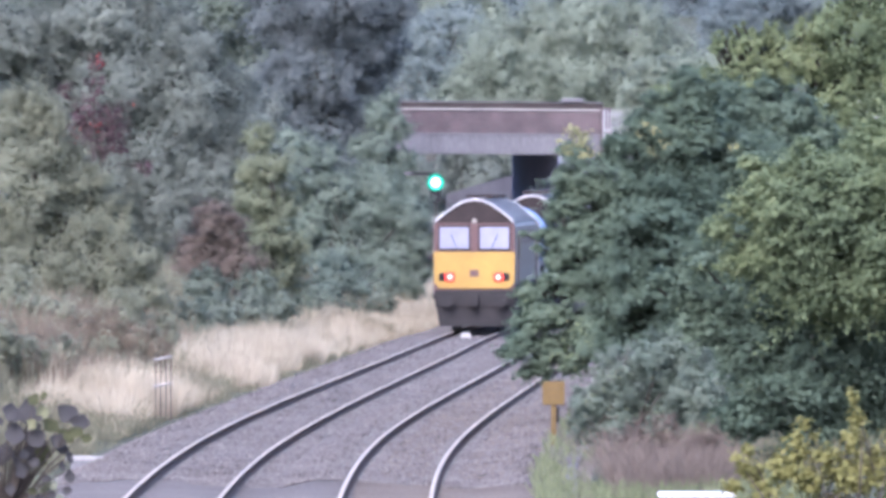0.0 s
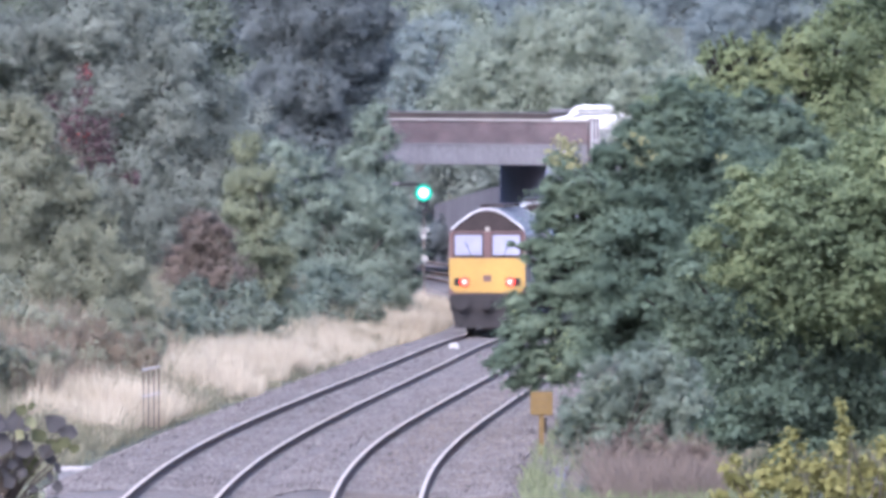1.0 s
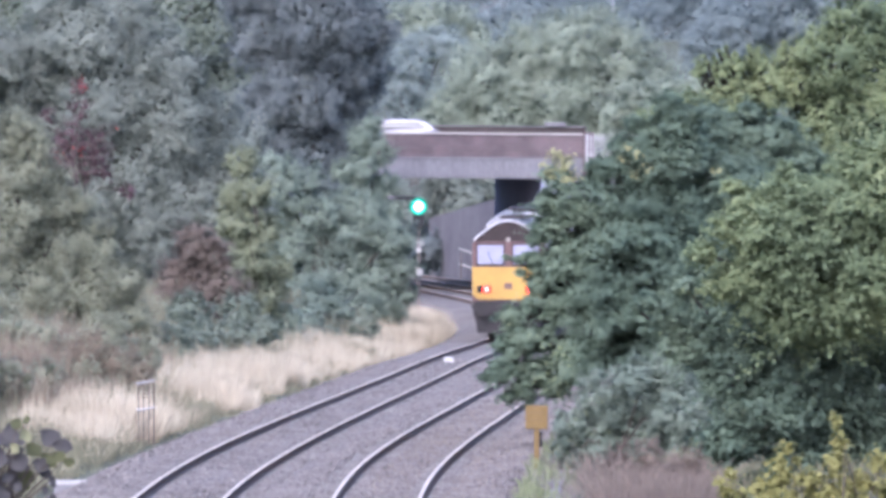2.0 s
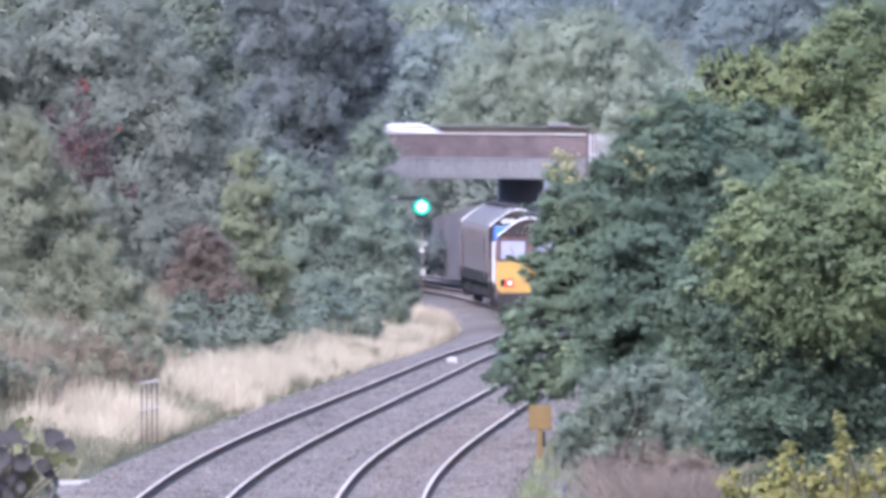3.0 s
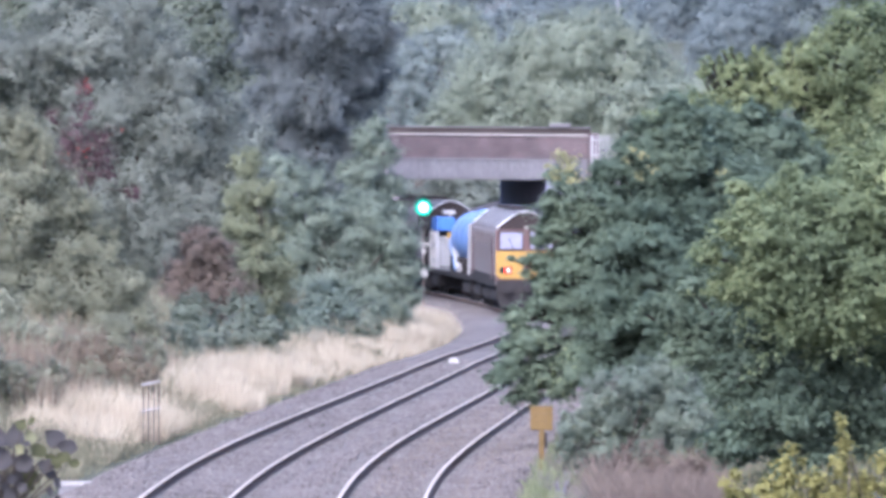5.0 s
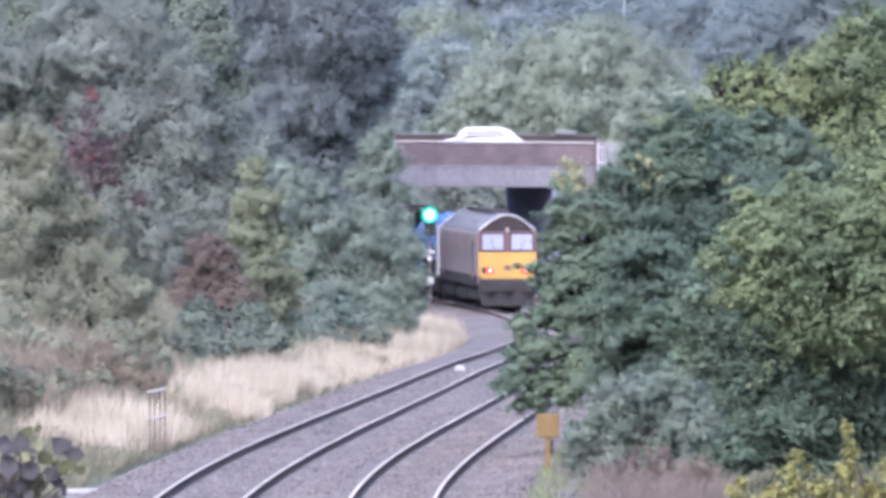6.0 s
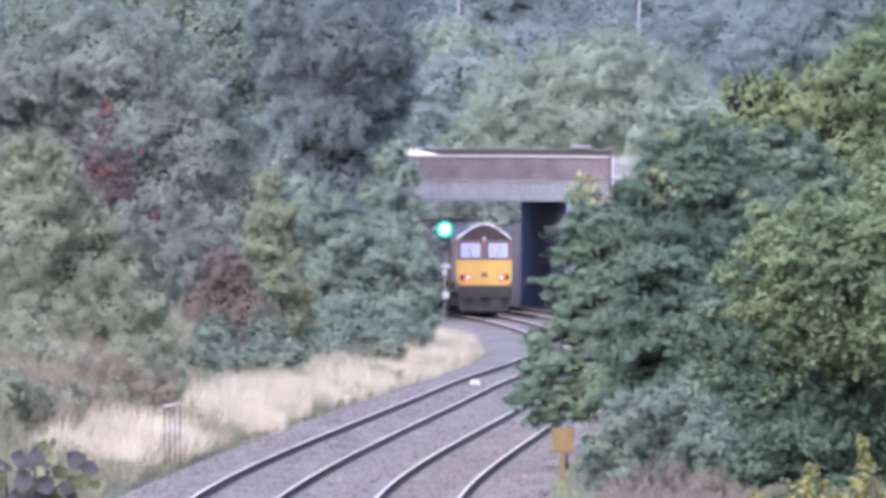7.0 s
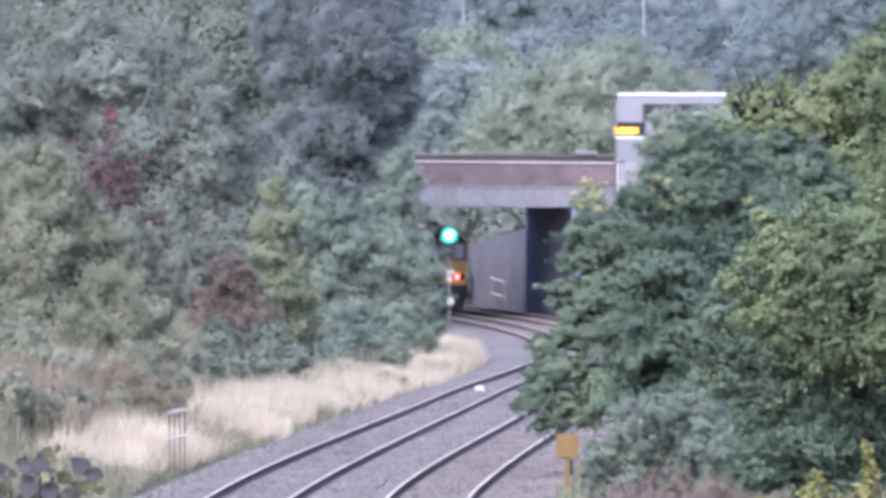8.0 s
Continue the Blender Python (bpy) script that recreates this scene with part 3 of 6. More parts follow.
tree("broadleaf_tree", "round-topped pale tree on the hillside", "tree", [
    (-1.55, 689.1, 16.18, 2.07), (-3.85, 690.8, 15.74, 1.84), (0.75, 690.6, 15.74, 1.93), (-5.69, 689.5, 14.81, 1.61),
    (2.59, 690.0, 14.63, 1.29), (-2.01, 689.9, 14.03, 2.30), (0.75, 690.3, 13.57, 1.84), (-4.78, 690.8, 12.89, 2.30),
], 0.219, LEAF_WILLOW, 22, cover=0.9, trunk=0.3, shoot=0.4, flutter=0.18)
tree("broadleaf_tree", "trees beyond the road, dulled blue-green by haze in the colour", "tree", [
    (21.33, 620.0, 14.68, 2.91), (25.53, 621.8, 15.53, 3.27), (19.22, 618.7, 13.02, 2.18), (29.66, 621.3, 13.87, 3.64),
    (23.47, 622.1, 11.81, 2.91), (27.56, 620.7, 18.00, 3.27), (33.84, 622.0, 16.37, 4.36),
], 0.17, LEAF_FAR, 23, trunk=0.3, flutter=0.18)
tree("woodland_tree", "far hillside woodland tree, blue haze in its leaf colour", "tree", [
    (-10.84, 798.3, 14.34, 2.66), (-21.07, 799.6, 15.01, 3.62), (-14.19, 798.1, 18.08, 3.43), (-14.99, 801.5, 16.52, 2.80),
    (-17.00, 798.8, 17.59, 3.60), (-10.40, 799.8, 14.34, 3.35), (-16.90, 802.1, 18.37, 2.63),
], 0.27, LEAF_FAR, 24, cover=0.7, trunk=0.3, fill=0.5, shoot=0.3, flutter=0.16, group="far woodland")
tree("woodland_tree", "far hillside woodland tree, blue haze in its leaf colour", "tree", [
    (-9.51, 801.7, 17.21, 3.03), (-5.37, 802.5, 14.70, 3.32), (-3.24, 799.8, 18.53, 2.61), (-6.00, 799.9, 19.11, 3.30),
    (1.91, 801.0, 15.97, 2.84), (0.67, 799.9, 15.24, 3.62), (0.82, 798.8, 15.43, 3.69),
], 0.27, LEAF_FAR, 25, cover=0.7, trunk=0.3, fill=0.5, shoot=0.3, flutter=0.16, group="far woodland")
tree("woodland_tree", "far hillside woodland tree, blue haze in its leaf colour", "tree", [
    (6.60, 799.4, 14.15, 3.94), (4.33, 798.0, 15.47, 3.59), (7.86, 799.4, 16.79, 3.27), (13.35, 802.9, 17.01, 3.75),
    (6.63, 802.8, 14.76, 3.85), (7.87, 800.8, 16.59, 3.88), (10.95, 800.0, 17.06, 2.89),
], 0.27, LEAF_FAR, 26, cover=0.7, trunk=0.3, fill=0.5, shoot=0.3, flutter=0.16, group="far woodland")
tree("woodland_tree", "far hillside woodland tree, blue haze in its leaf colour", "tree", [
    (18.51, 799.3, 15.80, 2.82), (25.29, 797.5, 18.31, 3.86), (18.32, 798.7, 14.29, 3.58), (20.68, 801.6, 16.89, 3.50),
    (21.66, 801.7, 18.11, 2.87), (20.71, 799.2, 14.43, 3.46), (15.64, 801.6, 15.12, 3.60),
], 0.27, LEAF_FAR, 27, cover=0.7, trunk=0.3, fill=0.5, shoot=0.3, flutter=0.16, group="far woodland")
tree("woodland_tree", "far hillside woodland tree, blue haze in its leaf colour", "tree", [
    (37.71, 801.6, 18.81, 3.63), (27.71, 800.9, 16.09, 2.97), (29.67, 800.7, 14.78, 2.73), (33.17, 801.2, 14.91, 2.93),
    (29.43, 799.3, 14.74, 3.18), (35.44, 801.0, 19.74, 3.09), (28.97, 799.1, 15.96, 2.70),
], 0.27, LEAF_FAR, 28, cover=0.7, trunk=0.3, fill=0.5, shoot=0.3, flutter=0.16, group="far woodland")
tree("woodland_tree", "far hillside woodland tree, blue haze in its leaf colour", "tree", [
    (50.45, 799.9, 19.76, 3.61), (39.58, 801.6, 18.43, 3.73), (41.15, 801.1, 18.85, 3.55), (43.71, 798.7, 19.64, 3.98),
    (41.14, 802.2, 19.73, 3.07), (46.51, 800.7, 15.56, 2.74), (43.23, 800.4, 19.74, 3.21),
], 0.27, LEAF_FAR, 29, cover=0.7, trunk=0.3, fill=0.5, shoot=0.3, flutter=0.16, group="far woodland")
tree("woodland_tree", "far hillside woodland tree, blue haze in its leaf colour", "tree", [
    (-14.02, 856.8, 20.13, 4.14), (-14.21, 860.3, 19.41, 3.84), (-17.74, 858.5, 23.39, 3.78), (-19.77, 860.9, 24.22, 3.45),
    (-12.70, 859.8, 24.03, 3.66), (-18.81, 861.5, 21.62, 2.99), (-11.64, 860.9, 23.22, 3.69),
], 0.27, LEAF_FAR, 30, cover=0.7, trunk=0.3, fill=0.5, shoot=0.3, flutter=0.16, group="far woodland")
tree("woodland_tree", "far hillside woodland tree, blue haze in its leaf colour", "tree", [
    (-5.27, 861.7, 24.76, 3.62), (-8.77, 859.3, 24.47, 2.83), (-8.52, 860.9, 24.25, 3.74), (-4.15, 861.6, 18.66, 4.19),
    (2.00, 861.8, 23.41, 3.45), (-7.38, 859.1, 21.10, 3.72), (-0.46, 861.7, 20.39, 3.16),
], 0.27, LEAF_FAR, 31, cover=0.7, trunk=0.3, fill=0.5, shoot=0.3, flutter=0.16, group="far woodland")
tree("woodland_tree", "far hillside woodland tree, blue haze in its leaf colour", "tree", [
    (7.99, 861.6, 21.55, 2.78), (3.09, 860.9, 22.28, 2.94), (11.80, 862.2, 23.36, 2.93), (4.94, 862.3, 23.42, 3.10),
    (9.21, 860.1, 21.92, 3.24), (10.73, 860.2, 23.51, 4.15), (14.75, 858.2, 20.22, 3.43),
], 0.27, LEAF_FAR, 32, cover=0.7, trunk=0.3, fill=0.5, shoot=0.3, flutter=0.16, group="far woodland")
tree("woodland_tree", "far hillside woodland tree, blue haze in its leaf colour", "tree", [
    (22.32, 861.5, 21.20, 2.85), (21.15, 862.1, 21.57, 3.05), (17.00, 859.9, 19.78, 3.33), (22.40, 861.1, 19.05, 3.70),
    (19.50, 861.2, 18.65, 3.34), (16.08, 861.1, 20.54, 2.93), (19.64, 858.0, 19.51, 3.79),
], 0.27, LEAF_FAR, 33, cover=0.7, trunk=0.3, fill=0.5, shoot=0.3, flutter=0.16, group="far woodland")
tree("woodland_tree", "far hillside woodland tree, blue haze in its leaf colour", "tree", [
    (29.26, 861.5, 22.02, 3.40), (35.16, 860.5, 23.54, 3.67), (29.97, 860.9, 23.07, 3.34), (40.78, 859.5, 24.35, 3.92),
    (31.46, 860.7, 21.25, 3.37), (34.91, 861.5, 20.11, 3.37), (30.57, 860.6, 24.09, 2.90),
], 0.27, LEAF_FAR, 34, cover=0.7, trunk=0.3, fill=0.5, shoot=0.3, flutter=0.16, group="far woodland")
tree("woodland_tree", "far hillside woodland tree, blue haze in its leaf colour", "tree", [
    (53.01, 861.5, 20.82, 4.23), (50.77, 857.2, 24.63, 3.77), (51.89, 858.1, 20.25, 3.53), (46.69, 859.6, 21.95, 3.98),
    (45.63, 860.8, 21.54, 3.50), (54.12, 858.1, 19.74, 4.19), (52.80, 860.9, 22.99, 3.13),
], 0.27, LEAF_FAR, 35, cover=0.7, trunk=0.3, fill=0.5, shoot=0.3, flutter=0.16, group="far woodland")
tree("hedgerow_bush", "grey-green bushes beyond the bridge arch", "bush", [
    (-1.03, 455.8, 3.57, 1.20), (1.09, 454.0, 3.73, 1.20), (-2.54, 454.0, 3.13, 1.60), (0.18, 455.1, 4.94, 1.33),
    (2.61, 455.2, 4.03, 1.07), (-2.54, 454.1, 1.01, 1.60), (2.91, 455.2, 4.94, 1.07),
], 0.144, LEAF_GREY, 42, cover=0.9, trunk=0.1, shoot=0.4, flutter=0.18)
tree("shrub", "dark scrub on the bank beyond the bridge", "bush", [
    (0.48, 448.7, 1.39, 1.18), (1.97, 447.8, 1.40, 1.18), (2.57, 447.9, 0.21, 1.05), (1.07, 447.5, 0.21, 1.18),
    (-0.72, 447.7, 0.81, 1.05), (3.77, 449.0, 1.38, 1.31), (-1.33, 457.5, 1.37, 1.22), (-0.66, 458.4, -0.17, 0.85),
    (-2.01, 458.4, -0.17, 1.22), (-2.86, 457.6, 1.07, 1.22),
], 0.144, LEAF_DARK, 43, trunk=0.06)
tree("broadleaf_tree", "spreading dark green tree leaning towards the track", "tree", [
    (2.91, 177.9, 6.03, 0.84), (2.78, 178.4, 4.95, 0.81), (2.53, 178.3, 3.92, 0.65), (1.67, 178.1, 3.18, 0.52),
    (1.20, 177.9, 2.59, 0.37), (1.85, 178.2, 2.46, 0.47), (2.80, 178.0, 2.82, 0.73), (3.63, 177.9, 4.01, 1.15),
    (4.10, 177.9, 5.44, 1.15), (4.59, 178.4, 6.62, 0.84), (4.70, 178.0, 2.82, 1.15), (5.52, 177.8, 4.49, 1.36),
    (3.28, 178.0, 6.74, 0.41), (2.38, 177.9, 6.62, 0.29), (1.37, 178.0, 3.65, 0.29), (2.30, 178.0, 5.67, 0.33),
    (2.27, 177.9, 4.69, 0.33), (1.61, 178.1, 2.11, 0.29), (2.33, 178.1, 2.23, 0.37), (4.10, 177.9, 7.21, 0.41),
    (3.69, 178.0, 7.27, 0.29), (3.57, 177.9, 6.86, 0.27), (3.99, 178.1, 7.69, 0.25), (4.37, 178.1, 7.52, 0.36),
    (4.34, 177.9, 6.98, 0.47), (4.93, 177.9, 7.81, 0.55), (4.93, 177.9, 7.10, 0.63), (6.02, 178.4, 6.50, 0.73),
    (1.43, 177.9, 2.94, 0.23), (1.14, 178.0, 3.06, 0.17), (0.90, 178.0, 2.41, 0.19), (1.91, 178.0, 4.25, 0.21),
    (1.58, 178.0, 4.60, 0.11), (2.09, 178.1, 6.20, 0.19), (4.69, 177.9, 8.16, 0.29), (1.32, 178.1, 1.99, 0.19),
    (1.67, 178.0, 4.96, 0.09), (1.79, 178.0, 5.26, 0.11), (1.52, 178.0, 3.71, 0.12), (1.91, 178.0, 4.55, 0.12),
    (1.73, 178.0, 4.01, 0.09), (2.03, 178.0, 5.43, 0.12), (2.21, 177.9, 6.07, 0.28), (2.03, 178.1, 5.42, 0.31),
    (1.86, 178.1, 4.88, 0.26), (1.56, 178.0, 4.88, 0.12), (1.26, 178.0, 4.91, 0.08), (1.97, 178.0, 4.35, 0.28),
    (1.74, 178.0, 3.87, 0.21), (1.40, 178.0, 3.81, 0.14), (2.15, 177.9, 6.66, 0.21),
], 0.064, LEAF_DEEP, 44, cover=1.25, trunk=0.25, foot=(4.9, 181.0), squash=0.72, shoot=1.0, rise=0.15, flat=0.5, fill=1.1)
tree("broadleaf_tree", "yellow-green tree top above the line", "tree", [
    (5.91, 190.2, 8.12, 0.46), (6.54, 190.1, 8.25, 0.53), (7.31, 190.2, 8.56, 0.61), (7.95, 190.3, 8.68, 0.66),
    (8.68, 189.8, 9.00, 0.79), (9.14, 190.1, 9.89, 0.70), (8.52, 190.4, 7.92, 0.79), (8.33, 190.3, 7.16, 0.63),
    (9.01, 190.1, 6.78, 0.84), (5.50, 189.9, 8.25, 0.25), (5.15, 190.0, 7.83, 0.35), (4.58, 190.2, 7.80, 0.33),
    (6.16, 189.9, 8.87, 0.18), (7.04, 190.0, 9.10, 0.23), (8.07, 190.1, 9.41, 0.25), (8.50, 190.0, 9.70, 0.20),
    (6.60, 189.9, 9.00, 0.15), (5.65, 190.0, 8.85, 0.11), (9.86, 190.6, 8.50, 1.14), (9.57, 189.8, 5.96, 1.01),
    (5.60, 190.0, 8.85, 0.10), (5.64, 190.0, 8.99, 0.08), (5.65, 190.0, 9.13, 0.06), (5.74, 190.0, 8.94, 0.10),
    (5.83, 190.0, 9.08, 0.08), (5.79, 190.0, 9.21, 0.06), (6.06, 190.0, 8.94, 0.10), (6.07, 190.0, 9.08, 0.08),
    (6.01, 190.0, 9.21, 0.06), (6.11, 190.0, 9.35, 0.05), (6.28, 190.0, 9.00, 0.10), (6.28, 190.0, 9.14, 0.08),
    (6.25, 190.0, 9.28, 0.06), (6.28, 190.0, 9.42, 0.05), (6.42, 190.0, 9.00, 0.10), (6.50, 190.0, 9.14, 0.08),
    (6.47, 190.0, 9.28, 0.06), (6.77, 190.1, 9.03, 0.10), (6.77, 190.0, 9.16, 0.08), (6.83, 190.0, 9.30, 0.06),
    (6.79, 190.0, 9.44, 0.05), (6.97, 190.0, 9.13, 0.10), (6.95, 190.0, 9.27, 0.08), (6.99, 190.0, 9.40, 0.06),
    (7.51, 190.0, 9.25, 0.10), (7.54, 190.0, 9.39, 0.08), (7.59, 190.0, 9.53, 0.06), (8.17, 190.0, 9.61, 0.10),
    (8.19, 190.0, 9.75, 0.08), (8.20, 190.0, 9.89, 0.06), (8.77, 190.0, 10.01, 0.10), (8.74, 190.0, 10.15, 0.08),
    (8.76, 190.0, 10.29, 0.06), (4.67, 190.0, 7.92, 0.10), (4.70, 190.0, 8.06, 0.08), (5.06, 189.9, 8.21, 0.10),
    (5.14, 190.0, 8.35, 0.08), (10.75, 190.6, 7.22, 1.02), (10.80, 191.4, 8.75, 1.02), (10.66, 191.3, 10.03, 0.89),
    (9.87, 190.8, 9.77, 0.76), (10.12, 190.7, 7.61, 0.79), (10.03, 191.3, 8.63, 0.64), (9.51, 191.2, 7.86, 0.64),
], 0.07, LEAF_YELLOWGREEN, 45, cover=1.2, trunk=0.22, foot=(8.3, 195.0), squash=0.9, shoot=1.0, rise=0.6)
# Deep green here also paints in the shadow under the tree top.
tree("broadleaf_tree", "deep green tree below the yellow-green tree top", "tree", [
    (5.34, 183.7, 7.36, 0.64), (6.22, 184.3, 7.49, 0.67), (7.14, 184.2, 7.36, 0.64), (4.73, 183.8, 7.00, 0.55),
    (5.97, 184.0, 6.69, 0.74), (5.23, 184.0, 6.32, 0.67), (6.95, 184.1, 6.63, 0.71), (7.69, 184.2, 6.87, 0.56),
    (4.43, 183.8, 6.45, 0.49), (4.97, 183.6, 5.65, 0.67), (5.97, 184.3, 5.77, 0.74), (6.82, 183.9, 5.65, 0.74),
    (4.74, 184.2, 4.78, 0.61), (5.59, 183.6, 4.79, 0.67), (4.37, 184.0, 5.52, 0.44), (6.46, 184.2, 4.78, 0.74),
    (4.98, 183.9, 7.71, 0.32), (5.72, 184.2, 7.92, 0.29), (6.58, 184.1, 7.98, 0.29),
], 0.072, LEAF_DEEP, 61, cover=1.3, trunk=0.22, foot=(7.2, 188.0), squash=0.8, shoot=0.9, rise=0.4, flat=0.7, fill=1.3)
# Upper half of one tree: brighter leaves stand for light from above.
tree("broadleaf_tree", "upper boughs of the cutting tree, coloured as lit from above", "tree", [
    (5.96, 149.9, 5.59, 0.97), (6.96, 149.9, 5.99, 1.06), (6.67, 150.3, 4.48, 1.06), (7.65, 149.7, 5.00, 1.06),
    (7.85, 149.8, 6.79, 0.97), (5.47, 150.2, 4.99, 0.62), (5.26, 149.9, 5.79, 0.35), (6.17, 150.1, 6.49, 0.44),
    (5.41, 149.9, 6.28, 0.38), (6.06, 150.0, 6.48, 0.46), (6.66, 149.9, 6.38, 0.52), (5.08, 150.0, 6.61, 0.18),
    (6.00, 150.0, 6.95, 0.16), (5.06, 149.8, 5.88, 0.34), (4.56, 149.8, 5.43, 0.28), (4.87, 150.2, 4.87, 0.38),
    (7.16, 149.9, 6.53, 0.50), (7.75, 149.7, 5.83, 0.70), (8.48, 150.3, 6.12, 0.80), (7.87, 150.2, 4.87, 0.70),
    (8.55, 149.8, 4.93, 0.70),
], 0.082, LEAF_YELLOWGREEN, 46, cover=1.3, trunk=0.2, foot=(7.4, 154.0), simple=False, squash=0.72, shoot=0.9, flutter=0.5, flat=0.6, fill=0.9)
# Lower half of the same tree: deeper green stands for its shade.
tree("broadleaf_tree", "lower boughs of the cutting tree, shade put into their green", "tree", [
    (5.44, 152.2, 4.14, 0.89), (5.23, 152.0, 3.23, 0.80), (6.23, 151.8, 2.83, 0.98), (7.47, 152.3, 2.82, 1.16),
    (4.73, 152.2, 3.73, 0.54), (5.12, 151.8, 2.02, 0.62), (6.44, 152.0, 1.51, 0.89), (7.66, 152.0, 1.30, 0.89),
    (6.24, 152.0, 3.74, 0.80), (6.74, 151.9, 0.60, 0.80), (7.85, 151.7, 0.41, 0.80), (5.64, 152.0, 0.90, 0.62),
    (3.66, 151.9, 4.54, 0.24), (4.02, 152.0, 4.23, 0.36), (3.41, 152.0, 4.40, 0.12), (4.24, 152.0, 4.81, 0.30),
    (4.22, 152.1, 3.67, 0.36), (7.95, 151.7, 3.88, 0.63), (8.59, 152.3, 3.87, 0.71), (7.88, 152.2, 2.91, 0.61),
    (8.56, 151.8, 2.97, 0.71), (7.26, 152.0, 3.27, 0.51), (8.07, 152.0, 2.05, 0.61),
], 0.082, LEAF_DEEP, 47, cover=1.3, trunk=0.2, foot=(6.9, 156.0), simple=False, squash=0.7, shoot=0.9, flat=0.55, flutter=0.5, fill=0.9)
tree("bramble_bush", "grey-green bramble mound beside the track", "bush", [
    (3.17, 172.3, 2.18, 0.55), (3.85, 171.7, 2.54, 0.50), (4.53, 171.8, 2.65, 0.55), (2.54, 172.2, 1.60, 0.40),
    (3.17, 172.3, 1.26, 0.61), (4.09, 172.2, 1.49, 0.71), (4.76, 171.5, 1.86, 0.71), (2.36, 172.1, 1.09, 0.25),
    (2.59, 172.2, 0.91, 0.30),
], 0.06, LEAF_BRAMBLE, 48, cover=1.2, trunk=0.05)
tree("dry_scrub", "pinkish-brown dry scrub on the verge", "bush", [
    (3.06, 150.2, 1.66, 0.28), (3.61, 150.1, 1.89, 0.30), (4.10, 149.7, 1.50, 0.40), (3.26, 150.2, 1.18, 0.37),
    (2.61, 149.9, 1.17, 0.19), (4.38, 150.1, 1.79, 0.26), (3.37, 150.3, 0.57, 0.44), (4.31, 150.2, 0.58, 0.48),
    (2.66, 149.8, 0.60, 0.31),
], 0.036, LEAF_SCRUB, 49, cover=0.6, trunk=0.02, fill=0.3, shoot=0.9)
tree("autumn_shrub", "yellow-leaved autumn shrub near the footbridge", "bush", [
    (2.48, 72.0, 4.58, 0.08), (2.43, 72.0, 4.79, 0.05), (2.57, 71.9, 4.43, 0.10), (2.84, 72.0, 4.86, 0.08),
    (2.76, 72.0, 4.62, 0.10), (2.95, 71.9, 4.53, 0.13), (2.91, 72.0, 5.01, 0.05), (3.19, 71.9, 4.63, 0.10),
    (3.29, 71.9, 4.87, 0.09), (3.34, 72.0, 5.06, 0.06), (3.32, 72.0, 5.25, 0.05), (3.38, 71.9, 4.53, 0.13),
    (3.58, 72.0, 4.62, 0.10), (3.70, 72.0, 4.91, 0.07), (3.73, 72.1, 4.48, 0.13), (2.62, 71.9, 4.24, 0.17),
    (3.15, 72.0, 4.24, 0.21), (3.63, 71.9, 4.19, 0.21), (2.31, 72.0, 4.48, 0.07), (2.28, 72.0, 4.29, 0.10),
    (2.73, 72.0, 4.66, 0.11), (2.87, 72.0, 4.76, 0.08), (3.11, 71.9, 4.71, 0.10), (3.36, 72.1, 4.90, 0.06),
    (3.39, 71.9, 5.04, 0.04), (3.33, 72.0, 5.15, 0.03), (3.50, 72.1, 4.70, 0.11), (3.68, 71.9, 4.85, 0.07),
    (3.83, 72.0, 4.66, 0.10), (3.99, 72.0, 4.89, 0.07), (2.43, 71.9, 4.62, 0.08), (2.32, 72.0, 4.72, 0.04),
    (2.98, 72.1, 4.89, 0.04), (3.64, 72.0, 4.60, 0.12), (3.94, 72.1, 4.55, 0.12), (3.25, 71.9, 4.57, 0.12),
    (4.16, 71.9, 4.66, 0.12), (4.26, 71.9, 4.90, 0.09), (4.45, 72.0, 4.61, 0.13),
], 0.06, LEAF_YELLOW, 50, cover=1.4, trunk=0.02, simple=False, fill=0.3, shoot=1.6, rise=0.7)
tree("near_shrub", "pale cream-green shrub near the footbridge", "bush", [
    (-3.26, 64.1, 4.79, 0.11), (-3.13, 64.0, 4.84, 0.07), (-3.42, 63.9, 4.76, 0.19), (-3.05, 64.0, 4.73, 0.07),
], 0.07, LEAF_CREAM, 51, trunk=0.02, simple=False)
tree("hedgerow_bush", "grey-green bushes filling the bank below the trees", "bush", [
    (-17.89, 370.7, 6.44, 2.40), (-14.75, 372.5, 6.19, 2.40), (-11.51, 372.0, 6.19, 1.96), (-9.05, 373.0, 6.68, 1.53),
    (-8.53, 372.1, 4.70, 1.31), (-20.96, 372.5, 6.43, 2.40), (-17.91, 371.1, 2.97, 2.40), (-13.99, 372.2, 2.46, 2.40),
    (-10.93, 301.4, 3.06, 1.42), (-10.37, 302.5, 1.83, 1.24), (-10.15, 302.0, 3.85, 1.06),
], 0.144, LEAF_GREY, 52, trunk=0.15)
tree("dry_scrub", "reddish-brown dry willowherb on the bank", "bush", [
    (-8.65, 204.7, 2.29, 0.43), (-9.34, 204.8, 2.09, 0.48), (-7.98, 204.9, 1.95, 0.48), (-9.90, 205.2, 1.67, 0.48),
    (-8.93, 204.7, 1.54, 0.54), (-7.44, 205.1, 1.67, 0.42), (-10.58, 205.1, 1.53, 0.48), (-8.25, 204.8, 1.27, 0.36),
], 0.036, LEAF_WEED, 53, cover=0.5, trunk=0.03, rise=1.3, shoot=1.2, fill=0.3)
